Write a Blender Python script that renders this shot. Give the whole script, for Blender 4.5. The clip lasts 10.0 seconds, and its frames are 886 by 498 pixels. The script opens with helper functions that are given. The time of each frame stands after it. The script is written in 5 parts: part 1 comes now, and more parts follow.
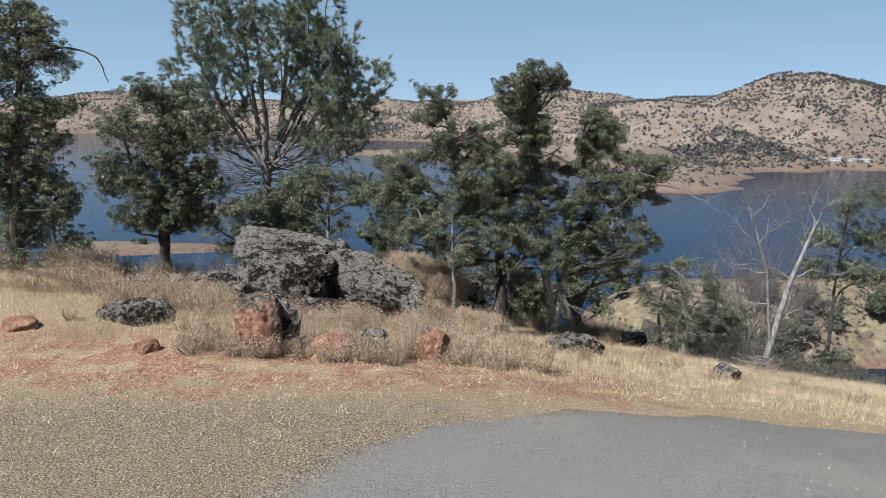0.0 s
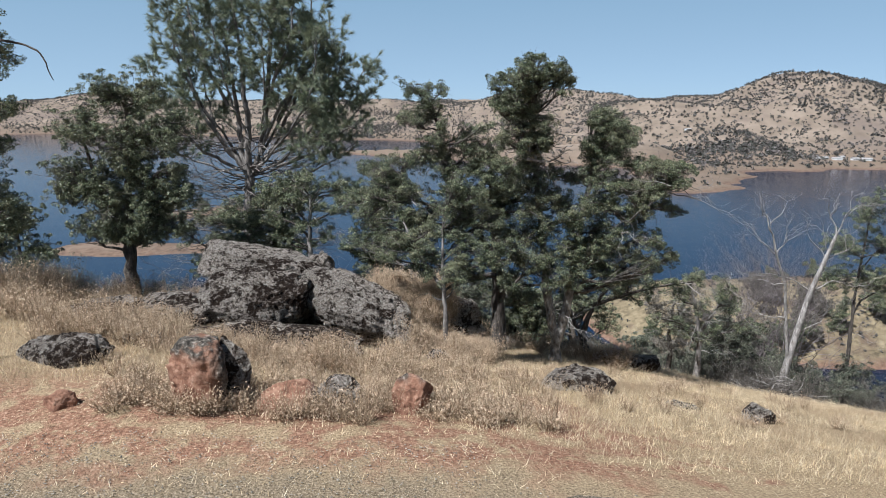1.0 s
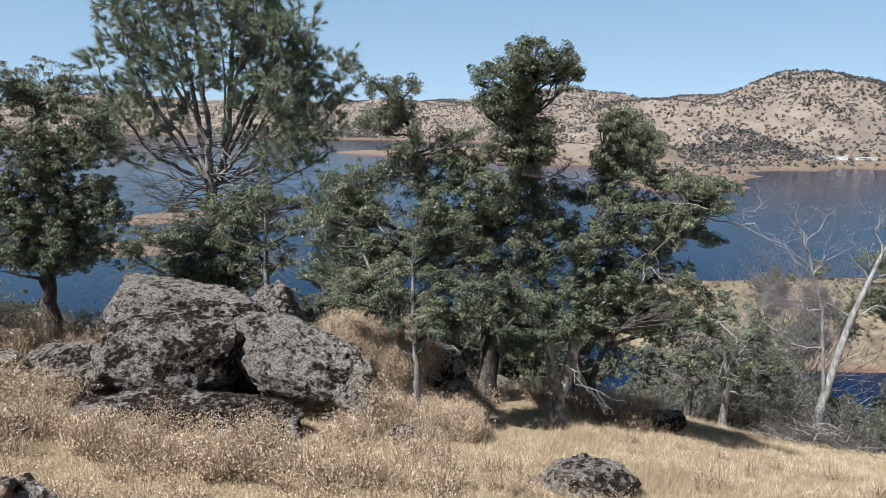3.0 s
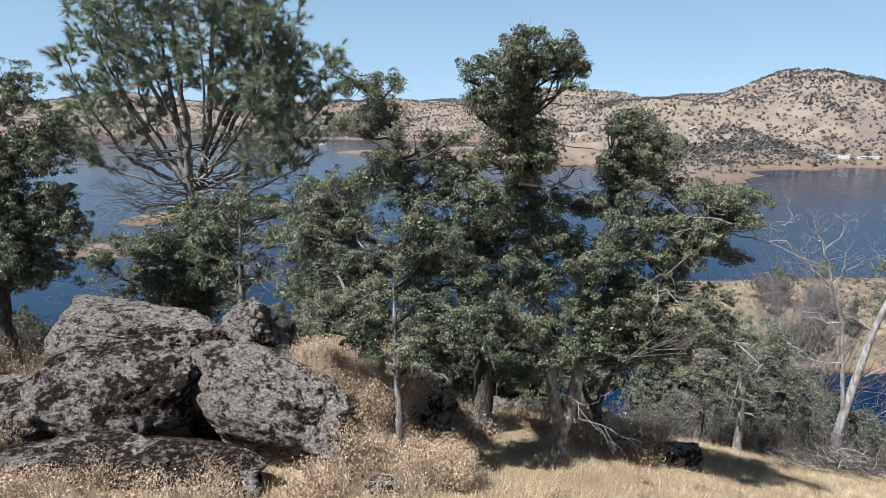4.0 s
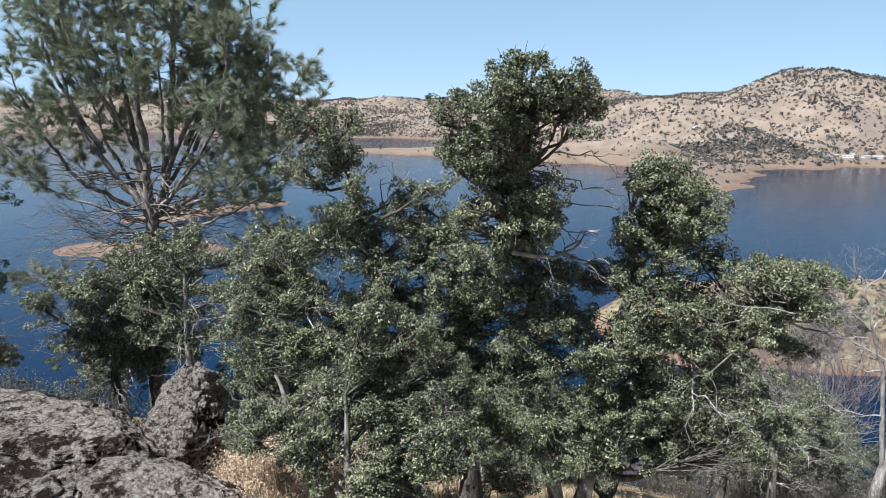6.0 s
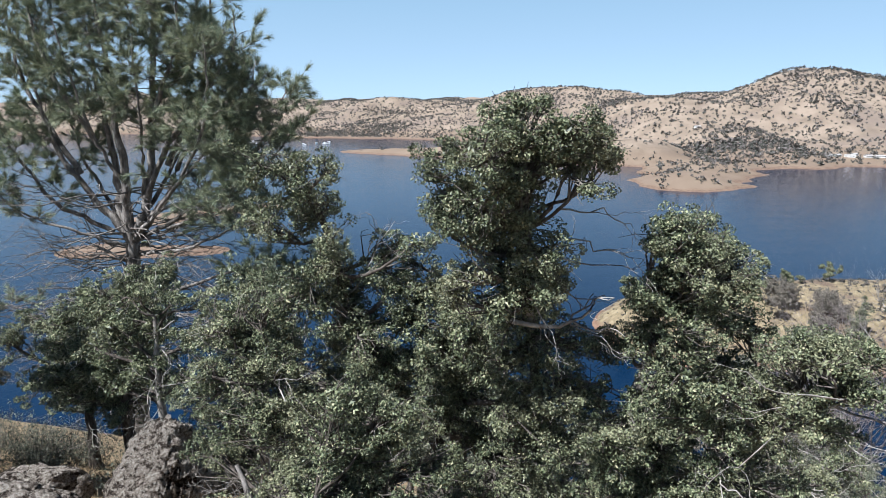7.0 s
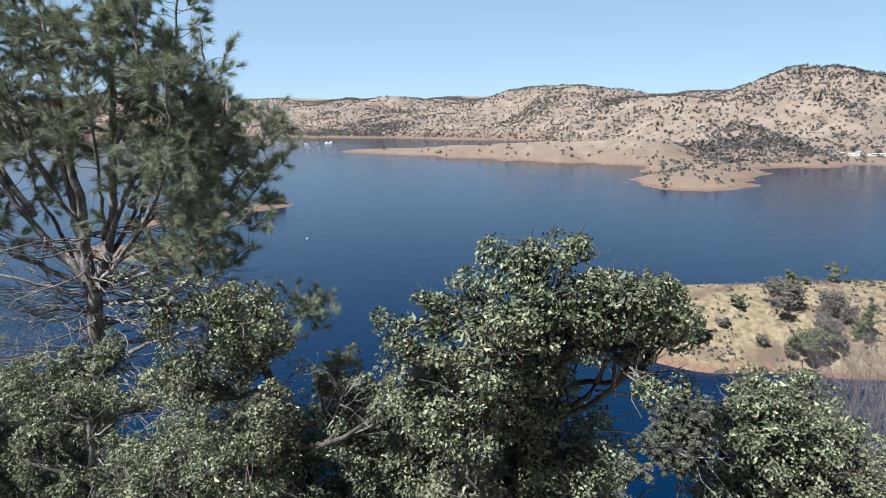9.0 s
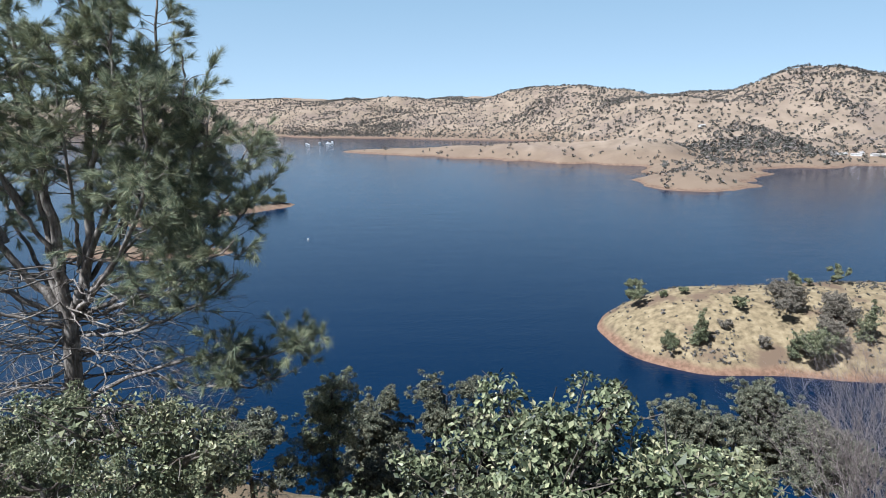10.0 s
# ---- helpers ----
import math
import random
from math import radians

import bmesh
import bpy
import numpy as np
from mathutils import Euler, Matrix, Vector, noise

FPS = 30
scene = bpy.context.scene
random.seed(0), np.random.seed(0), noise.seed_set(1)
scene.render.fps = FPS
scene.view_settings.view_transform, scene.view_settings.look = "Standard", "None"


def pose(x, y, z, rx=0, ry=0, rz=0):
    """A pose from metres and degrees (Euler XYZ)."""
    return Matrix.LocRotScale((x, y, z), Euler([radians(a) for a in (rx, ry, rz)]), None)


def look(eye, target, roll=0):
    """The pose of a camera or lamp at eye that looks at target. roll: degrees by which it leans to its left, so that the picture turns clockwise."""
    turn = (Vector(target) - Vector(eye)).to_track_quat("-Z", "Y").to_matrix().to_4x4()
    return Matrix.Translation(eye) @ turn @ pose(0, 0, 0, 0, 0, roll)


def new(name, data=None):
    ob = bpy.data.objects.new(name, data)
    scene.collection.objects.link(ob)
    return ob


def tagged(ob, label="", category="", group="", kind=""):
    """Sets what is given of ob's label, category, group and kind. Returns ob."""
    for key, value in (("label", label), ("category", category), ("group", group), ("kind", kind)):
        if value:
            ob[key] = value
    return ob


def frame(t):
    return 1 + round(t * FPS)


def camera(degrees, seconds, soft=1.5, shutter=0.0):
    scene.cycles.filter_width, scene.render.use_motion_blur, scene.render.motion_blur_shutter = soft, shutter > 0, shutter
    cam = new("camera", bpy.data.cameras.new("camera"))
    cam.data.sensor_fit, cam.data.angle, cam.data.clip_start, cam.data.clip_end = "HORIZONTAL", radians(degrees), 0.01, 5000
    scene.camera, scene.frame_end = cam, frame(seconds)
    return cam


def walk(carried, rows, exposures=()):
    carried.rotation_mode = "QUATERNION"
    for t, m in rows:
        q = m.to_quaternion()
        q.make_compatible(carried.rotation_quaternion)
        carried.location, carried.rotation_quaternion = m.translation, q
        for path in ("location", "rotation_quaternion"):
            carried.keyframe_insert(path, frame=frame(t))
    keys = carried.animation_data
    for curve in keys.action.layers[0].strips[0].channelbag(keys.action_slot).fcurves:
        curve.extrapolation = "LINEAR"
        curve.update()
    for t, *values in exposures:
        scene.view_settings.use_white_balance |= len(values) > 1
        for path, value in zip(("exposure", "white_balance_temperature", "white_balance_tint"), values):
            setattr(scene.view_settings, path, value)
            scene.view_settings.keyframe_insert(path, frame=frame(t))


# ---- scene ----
cam = camera(72.0, 10.0, soft=0.6)

PATH = [
    (0, (-0.124, 0.182, 3.254), (-0.123, 2.127, 2.788), -0.2),
    (0.5, (-0.011, 0.989, 3.248), (-0.013, 2.934, 2.782), -0.2),
    (1, (0.122, 1.756, 3.25), (0.119, 3.701, 2.783), -0.3),
    (1.5, (0.256, 2.504, 3.235), (0.251, 4.449, 2.769), -0.3),
    (2, (0.382, 3.231, 3.237), (0.375, 5.175, 2.769), -0.3),
    (2.5, (0.503, 3.909, 3.247), (0.494, 5.853, 2.778), -0.3),
    (3.8, (0.793, 5.517, 3.215), (0.776, 7.462, 2.75), -0.5),
    (4, (0.826, 5.757, 3.234), (0.81, 7.702, 2.765), -0.5),
    (4.5, (0.914, 6.327, 3.244), (0.896, 8.271, 2.774), -0.5),
    (5, (0.997, 6.877, 3.328), (0.977, 8.82, 2.856), -0.5),
    (5.5, (1.081, 7.419, 3.502), (1.06, 9.362, 3.028), -0.5),
    (5.7, (1.117, 7.631, 3.593), (1.094, 9.574, 3.118), -0.4),
    (6.8, (1.264, 8.749, 4.042), (1.238, 10.693, 3.572), -0.6),
    (7, (1.285, 8.965, 4.126), (1.257, 10.908, 3.653), -0.6),
    (7.5, (1.315, 9.479, 4.335), (1.285, 11.422, 3.861), -0.7),
    (8, (1.341, 9.976, 4.545), (1.31, 11.919, 4.07), -0.7),
    (8.5, (1.364, 10.453, 4.72), (1.329, 12.395, 4.245), -0.8),
    (9, (1.387, 10.917, 4.869), (1.351, 12.859, 4.393), -0.8),
    (9.5, (1.408, 11.419, 5.041), (1.37, 13.361, 4.565), -0.8),
    (10, (1.431, 11.92, 5.253), (1.391, 13.862, 4.777), -0.8),
]
EXPOSURES = [(0.0, 0.75, 5500, 10), (2.5, 0.94, 5500, 10), (4.5, 1.1, 5500, 10), (7.0, 1.23, 5500, 10), (10.0, 1.15, 5500, 10)]
walk(cam, [(t, look(eye, target, roll)) for t, eye, target, roll in PATH], EXPOSURES)

# ---- world, sun ----
SUN_AZ, SUN_EL = radians(232.0), radians(57.0)
sun_dir = Vector((math.sin(SUN_AZ) * math.cos(SUN_EL), math.cos(SUN_AZ) * math.cos(SUN_EL), math.sin(SUN_EL)))
world = bpy.data.worlds.new("world")
scene.world = world
world.use_nodes = True
wn = world.node_tree
sky = wn.nodes.new("ShaderNodeTexSky")
sky.sky_type = "NISHITA"
sky.sun_disc = False
sky.sun_elevation, sky.sun_rotation = SUN_EL, SUN_AZ
sky.altitude, sky.air_density, sky.dust_density, sky.ozone_density = 500, 0.32, 0.3, 2.0
# summer haze pales the blue low over the horizon
haze = wn.nodes.new("ShaderNodeMix")
haze.data_type = "RGBA"
aim = wn.nodes.new("ShaderNodeTexCoord")
rise = wn.nodes.new("ShaderNodeSeparateXYZ")
fade = wn.nodes.new("ShaderNodeMapRange")
fade.interpolation_type = "SMOOTHSTEP"
for k, v in enumerate((0.16, 0.7, 0.72, 0.0), 1):
    fade.inputs[k].default_value = v
wn.links.new(aim.outputs["Generated"], rise.inputs[0])
wn.links.new(rise.outputs[2], fade.inputs[0])
wn.links.new(fade.outputs[0], haze.inputs[0])
pale = wn.nodes.new("ShaderNodeMix")
pale.data_type = "RGBA"
pale.inputs[6].default_value, pale.inputs[7].default_value = (6.3, 7.8, 8.2, 1.0), (4.7, 6.5, 7.4, 1.0)
climb = wn.nodes.new("ShaderNodeMapRange")
climb.inputs[2].default_value = 0.15
wn.links.new(rise.outputs[2], climb.inputs[0])
wn.links.new(climb.outputs[0], pale.inputs[0])
wn.links.new(pale.outputs[2], haze.inputs[7])
wn.links.new(sky.outputs[0], haze.inputs[6])
wn.links.new(haze.outputs[2], wn.nodes["Background"].inputs[0])
wn.nodes["Background"].inputs[1].default_value = 0.05
lamp = bpy.data.lights.new("sun", "SUN")
lamp.energy, lamp.angle, lamp.color = 5.0, radians(0.5), (1.0, 0.94, 0.85)
sun = new("sun", lamp)
sun.matrix_world = look(sun_dir * 50, (0, 0, 0))

WATER_Z = -100.0


# ---- materials ----
class Mat:
    """A node material with short helpers."""

    def __init__(self, name, rough=0.85, spec=0.3):
        self.m = bpy.data.materials.new(name)
        self.m.use_nodes = True
        self.nt = self.m.node_tree
        self.b = self.nt.nodes["Principled BSDF"]
        self.b.inputs["Roughness"].default_value = rough
        self.b.inputs["Specular IOR Level"].default_value = spec
        self.geo = self.nt.nodes.new("ShaderNodeNewGeometry")
        self.tex = self.nt.nodes.new("ShaderNodeTexCoord")

    def node(self, kind):
        return self.nt.nodes.new(kind)

    def put(self, value, socket):
        if isinstance(value, (int, float)):
            socket.default_value = value
        elif isinstance(value, tuple):
            socket.default_value = (*value, 1.0) if len(value) == 3 else value
        else:
            self.nt.links.new(value, socket)

    def noise(self, scale, detail=4.0, where=None, rough=0.55, stretch=None):
        n = self.node("ShaderNodeTexNoise")
        n.inputs["Scale"].default_value, n.inputs["Detail"].default_value, n.inputs["Roughness"].default_value = scale, detail, rough
        vec = where or self.geo.outputs["Position"]
        if stretch:
            mp = self.node("ShaderNodeMapping")
            mp.inputs["Scale"].default_value = stretch
            self.nt.links.new(vec, mp.inputs[0])
            vec = mp.outputs[0]
        self.nt.links.new(vec, n.inputs["Vector"])
        return n.outputs[0]

    def cells(self, scale, where=None):
        n = self.node("ShaderNodeTexVoronoi")
        n.inputs["Scale"].default_value = scale
        self.nt.links.new(where or self.geo.outputs["Position"], n.inputs["Vector"])
        return n

    def ramp(self, fac, *stops):
        n = self.node("ShaderNodeValToRGB")
        el = n.color_ramp.elements
        while len(el) < len(stops):
            el.new(0.5)
        for e, (at, col) in zip(el, stops):
            e.position, e.color = at, (*col, 1.0) if isinstance(col, tuple) else (col, col, col, 1.0)
        self.put(fac, n.inputs[0])
        return n.outputs[0]

    def mix(self, fac, a, b, blend="MIX"):
        n = self.node("ShaderNodeMix")
        n.data_type, n.blend_type = "RGBA", blend
        self.put(fac, n.inputs[0])
        self.put(a, n.inputs[6])
        self.put(b, n.inputs[7])
        return n.outputs[2]

    def math(self, op, a, b=0.0, c=0.0):
        n = self.node("ShaderNodeMath")
        n.operation = op
        for v, s in zip((a, b, c), n.inputs):
            self.put(v, s)
        return n.outputs[0]

    def axis(self, which, where=None):
        n = self.node("ShaderNodeSeparateXYZ")
        self.nt.links.new(where or self.geo.outputs["Position"], n.inputs[0])
        return n.outputs["XYZ".index(which)]

    def span(self, value, low, high):
        n = self.node("ShaderNodeMapRange")
        n.interpolation_type = "SMOOTHSTEP"
        self.put(value, n.inputs[0])
        n.inputs[1].default_value, n.inputs[2].default_value = low, high
        return n.outputs[0]

    def color(self, value):
        self.put(value, self.b.inputs["Base Color"])
        return self

    def bump(self, height, strength=0.5, distance=0.02):
        n = self.node("ShaderNodeBump")
        n.inputs["Strength"].default_value, n.inputs["Distance"].default_value = strength, distance
        self.put(height, n.inputs["Height"])
        self.nt.links.new(n.outputs[0], self.b.inputs["Normal"])
        return self


def ground_material():
    k = Mat("ground", 0.95, 0.1)
    x, y, z = k.axis("X"), k.axis("Y"), k.axis("Z")
    fine, mid, big = k.noise(38, 6), k.noise(2.2, 5), k.noise(0.35, 4)
    straw = k.ramp(fine, (0.3, (0.12, 0.085, 0.05)), (0.5, (0.30, 0.22, 0.13)), (0.72, (0.46, 0.36, 0.22)))
    red = k.ramp(k.noise(24, 6), (0.3, (0.11, 0.06, 0.038)), (0.55, (0.265, 0.145, 0.09)), (0.72, (0.42, 0.30, 0.205)))
    gravel = k.ramp(k.noise(60, 5), (0.38, (0.042, 0.032, 0.022)), (0.52, (0.15, 0.12, 0.082)), (0.64, (0.34, 0.28, 0.2)))
    # red earth along the foot of the bank, gravelly litter towards the road
    band = k.math("MULTIPLY", k.span(k.math("ADD", k.math("ADD", y, k.math("MULTIPLY", mid, 2.2)), k.math("MULTIPLY", big, 1.6)), 8.3, 9.2), k.math("SUBTRACT", 1.0, k.span(k.math("ADD", y, k.math("MULTIPLY", mid, 2.5)), 9.6, 11.0)))
    patch = k.math("MULTIPLY", band, k.span(k.math("SUBTRACT", mid, k.math("MULTIPLY", k.span(x, 1.5, 5.0), 0.3)), 0.37, 0.52))
    patch = k.math("MULTIPLY", patch, k.span(k.noise(7.5, 5), 0.28, 0.48))
    mound = k.span(k.math("ADD", k.math("ADD", k.math("POWER", k.math("ABSOLUTE", k.math("SUBTRACT", x, 1.5)), 2.0), k.math("POWER", k.math("MULTIPLY", k.math("ABSOLUTE", k.math("SUBTRACT", y, 9.4)), 0.8), 2.0)), k.math("MULTIPLY", fine, 0.8)), 0.35, 1.15)
    patch = k.math("MAXIMUM", patch, k.math("MULTIPLY", k.math("SUBTRACT", 1.0, mound), 0.85))
    near = k.mix(patch, straw, red)
    stony = k.math("SUBTRACT", 1.0, k.span(k.math("ADD", y, k.math("MULTIPLY", mid, 1.6)), 6.9, 8.0))
    stony = k.math("MULTIPLY", stony, k.math("SUBTRACT", 1.0, k.math("MULTIPLY", k.span(x, -0.8, 2.2), 0.75)))
    near = k.mix(k.math("MULTIPLY", stony, 0.8), near, gravel)
    # hillsides far off: dry grass with bare and brushy places
    hill = k.ramp(k.noise(0.02, 6), (0.3, (0.12, 0.095, 0.075)), (0.5, (0.188, 0.15, 0.117)), (0.7, (0.255, 0.205, 0.162)))
    hill = k.mix(k.math("MULTIPLY", k.span(k.noise(0.008, 6, rough=0.65), 0.5, 0.6), 0.75), hill, (0.135, 0.108, 0.095))
    hill = k.mix(k.math("MULTIPLY", k.noise(0.4, 4), 0.5), hill, (0.23, 0.175, 0.12))
    head = k.ramp(k.noise(0.35, 6), (0.3, (0.10, 0.08, 0.05)), (0.5, (0.19, 0.15, 0.09)), (0.7, (0.265, 0.215, 0.135)))
    head = k.mix(k.span(k.noise(0.06, 5), 0.5, 0.66), head, (0.12, 0.086, 0.06))
    hill = k.mix(k.math("MULTIPLY", k.span(k.math("ADD", z, k.math("MULTIPLY", k.noise(0.02, 4), 16.0)), -62.0, -84.0), 0.6), hill, (0.15, 0.108, 0.075))
    hill = k.mix(k.span(y, 330.0, 420.0), head, hill)
    far = k.span(y, 30.0, 60.0)
    both = k.mix(far, near, hill)
    # bare reddish draw-down band above the waterline
    shore = k.math("SUBTRACT", 1.0, k.span(k.math("ADD", z, k.math("MULTIPLY", k.noise(0.09, 4), 4.0)), -97.0, -94.5))
    bare = k.ramp(k.noise(0.25, 4), (0.35, (0.105, 0.07, 0.05)), (0.65, (0.18, 0.125, 0.088)))
    bare = k.mix(k.span(y, 420.0, 330.0), bare, k.ramp(k.noise(0.5, 4), (0.35, (0.11, 0.066, 0.044)), (0.65, (0.2, 0.125, 0.085))))
    both = k.mix(shore, both, bare)
    k.color(both)
    k.bump(k.math("ADD", fine, k.math("MULTIPLY", mid, 0.6)), 0.7, 0.05)
    return k.m


def road_material():
    k = Mat("gravel_road", 0.9, 0.2)
    grain = k.noise(90, 6)
    c = k.ramp(grain, (0.32, (0.07, 0.063, 0.055)), (0.52, (0.165, 0.151, 0.132)), (0.75, (0.29, 0.268, 0.236)))
    c = k.mix(k.math("MULTIPLY", k.span(k.noise(0.9, 5), 0.5, 0.75), 0.45), c, (0.24, 0.21, 0.165))
    x, y = k.axis("X"), k.axis("Y")
    west, east = k.math("MINIMUM", x, 0.0), k.math("MINIMUM", k.math("MAXIMUM", x, 0.0), 5.0)
    reach = k.math("SUBTRACT", k.math("ADD", 6.2, k.math("MULTIPLY", east, 0.17)), k.math("MULTIPLY", k.math("MULTIPLY", west, west), 0.42))
    inside = k.math("SUBTRACT", reach, y)
    wide = k.math("ADD", 0.26, k.math("MULTIPLY", k.span(x, 1.0, -2.2), 0.75))
    edge = k.math("ADD", k.math("DIVIDE", inside, wide), k.math("MULTIPLY", k.math("SUBTRACT", k.noise(1.6, 6, rough=0.7), 0.5), 2.2))
    loose = k.ramp(k.noise(60, 5), (0.38, (0.042, 0.032, 0.022)), (0.52, (0.15, 0.12, 0.082)), (0.64, (0.34, 0.28, 0.2)))
    c = k.mix(k.span(edge, 1.1, 0.1), c, loose)
    k.color(c)
    k.bump(grain, 0.6, 0.02)
    return k.m


def water_material():
    k = Mat("lake_water", 0.07, 0.28)
    k.color(k.mix(k.noise(0.006, 4), (0.0008, 0.0095, 0.029), (0.001, 0.012, 0.037)))
    k.b.inputs["IOR"].default_value = 1.33
    waves = k.math("ADD", k.noise(0.45, 5, stretch=(1.0, 1.7, 1.0)), k.math("MULTIPLY", k.noise(0.03, 3, stretch=(0.6, 1.8, 1.0)), 1.5))
    k.bump(waves, 0.3, 0.4)
    return k.m


def lichen_rock(name, dark=0.5, cap=0.0):
    k = Mat(name, 0.95, 0.1)
    o = k.tex.outputs["Object"]
    grain = k.noise(34, 9, o, 0.8)
    crust = k.noise(8.5, 9, o, 0.74, (1.0, 1.0, 1.6))
    # brown-black weathered stone under a broken crust of pale lichen
    base = k.ramp(grain, (0.42, (0.016, 0.012, 0.009)), (0.52, (0.08, 0.062, 0.049)), (0.64, (0.22, 0.18, 0.145)))
    pale = k.ramp(k.noise(26, 6, o, 0.7), (0.36, (0.13, 0.104, 0.083)), (0.5, (0.40, 0.342, 0.285)), (0.64, (0.72, 0.66, 0.575)))
    cover = k.math("ADD", crust, k.math("MULTIPLY", k.math("SUBTRACT", k.noise(1.9, 4, o), 0.5), 0.3))
    c = k.mix(k.math("MULTIPLY", k.span(cover, 0.43, 0.485), 0.92), base, pale)
    spots = k.cells(24, o)
    c = k.mix(k.math("MULTIPLY", k.math("SUBTRACT", 1.0, k.span(spots.outputs[0], 0.14, 0.26)), k.span(k.noise(4.1, 3, o), 0.48, 0.56)), c, (0.52, 0.50, 0.44))
    # dark dry moss in ragged islands with lichen showing through
    moss = k.math("MULTIPLY", k.span(k.math("ADD", k.noise(1.3, 7, o, 0.68), k.math("MULTIPLY", k.span(k.axis("Z", o), -0.15, 0.35), cap)), dark, dark + 0.03), k.span(k.noise(13, 6, o, 0.75), 0.43, 0.48))
    c = k.mix(moss, c, k.ramp(k.noise(40, 5, o), (0.35, (0.012, 0.008, 0.006)), (0.7, (0.06, 0.04, 0.028))))
    k.color(c)
    k.bump(k.math("ADD", k.math("MULTIPLY", crust, 1.4), k.math("ADD", grain, k.math("MULTIPLY", k.noise(6, 6, o, 0.7), 1.6))), 1.0, 0.16)
    return k.m


def red_rock():
    k = Mat("red_rock", 0.9, 0.15)
    o = k.tex.outputs["Object"]
    c = k.ramp(k.noise(7, 9, o, 0.72), (0.32, (0.09, 0.046, 0.03)), (0.5, (0.25, 0.13, 0.082)), (0.7, (0.40, 0.26, 0.18)))
    top = k.math("MULTIPLY", k.span(k.axis("Z", o), 0.22, 0.34), k.span(k.noise(4.5, 5, o), 0.36, 0.5))
    dark = k.ramp(k.noise(16, 5, o, 0.7), (0.4, (0.03, 0.026, 0.021)), (0.56, (0.13, 0.112, 0.09)), (0.68, (0.40, 0.36, 0.30)))
    # the flank turned from the sun gets its shade as this lichen-dark colour
    side = k.math("MULTIPLY", k.span(k.axis("X", o), 0.2, 0.34), 0.9)
    c = k.mix(k.math("MAXIMUM", top, side), c, dark)
    k.color(c)
    k.bump(k.math("ADD", k.noise(20, 7, o, 0.7), k.noise(5, 5, o)), 0.8, 0.05)
    return k.m


def bark(name, low, mid, high, scale=14, stretch=(1, 1, 0.25)):
    k = Mat(name, 0.95, 0.1)
    o = k.tex.outputs["Object"]
    n = k.noise(scale, 6, o, 0.65, stretch)
    c = k.ramp(n, (0.32, low), (0.5, mid), (0.68, high))
    c = k.mix(k.math("MULTIPLY", k.span(k.noise(3.5, 4, o), 0.5, 0.62), 0.55), c, tuple(v * 0.45 for v in mid))
    k.color(c)
    k.bump(n, 0.9, 0.03)
    return k.m


def foliage(name, *stops, rough=0.5, translucent=0.14, spec=0.35, patch=None):
    k = Mat(name, rough, spec)
    c = k.ramp(k.geo.outputs["Random Per Island"], *stops)
    c = k.mix(k.math("MULTIPLY", k.span(k.noise(1.3, 4), 0.46, 0.68), 0.3), c, stops[-1][1])
    c = k.mix(1.0, c, k.ramp(k.noise(6.0, 2), (0.35, 0.6), (0.5, 0.95), (0.65, 1.25)), "MULTIPLY")
    if patch:
        c = k.mix(k.math("MULTIPLY", k.span(k.noise(0.75, 5), 0.5, 0.64), 0.7), c, patch)
    k.color(c)
    t = k.node("ShaderNodeBsdfTranslucent")
    k.put(c, t.inputs[0])
    mixer = k.node("ShaderNodeMixShader")
    mixer.inputs[0].default_value = translucent
    k.nt.links.new(k.b.outputs[0], mixer.inputs[1])
    k.nt.links.new(t.outputs[0], mixer.inputs[2])
    k.nt.links.new(mixer.outputs[0], k.nt.nodes["Material Output"].inputs[0])
    return k.m


def plain(name, col, rough=0.6):
    k = Mat(name, rough, 0.4)
    k.color(k.mix(k.math("MULTIPLY", k.noise(3, 4), 0.4), col, tuple(v * 0.75 for v in col)))
    return k.m


M_GROUND, M_ROAD, M_WATER = ground_material(), road_material(), water_material()
M_ROCK, M_ROCK_DARK, M_RED = lichen_rock("lichen_rock", 0.56), lichen_rock("mossy_rock", 0.565, 0.09), red_rock()
M_ROCK_BROWN = lichen_rock("brown_rock", 0.42)
M_BARK = bark("oak_bark", (0.05, 0.043, 0.037), (0.23, 0.21, 0.185), (0.52, 0.49, 0.44), 11, (1, 1, 0.5))
M_BARK_DARK = bark("dark_bark", (0.03, 0.026, 0.022), (0.085, 0.072, 0.06), (0.17, 0.15, 0.13))
M_BARK_PINE = bark("pine_bark", (0.05, 0.045, 0.04), (0.18, 0.16, 0.142), (0.36, 0.33, 0.30))
M_DEAD = bark("dead_wood", (0.12, 0.105, 0.09), (0.28, 0.255, 0.23), (0.44, 0.41, 0.375))
M_GREY_TWIG = bark("grey_twig", (0.09, 0.074, 0.07), (0.2, 0.168, 0.16), (0.33, 0.29, 0.28))
M_TWIG = bark("twig_bark", (0.045, 0.038, 0.032), (0.11, 0.095, 0.08), (0.21, 0.19, 0.165))
M_OAK = foliage("oak_leaf", (0.0, (0.024, 0.031, 0.018)), (0.5, (0.1, 0.118, 0.062)), (0.86, (0.215, 0.23, 0.13)), (1.0, (0.31, 0.285, 0.175)), rough=0.45, spec=0.28, translucent=0.07)
M_OAK_GREY = foliage("grey_oak_leaf", (0.0, (0.03, 0.036, 0.025)), (0.6, (0.095, 0.105, 0.07)), (1.0, (0.22, 0.21, 0.145)), rough=0.65)
M_NEEDLE = foliage("pine_needle", (0.0, (0.07, 0.098, 0.07)), (0.6, (0.19, 0.225, 0.14)), (1.0, (0.35, 0.34, 0.2)), rough=0.55)
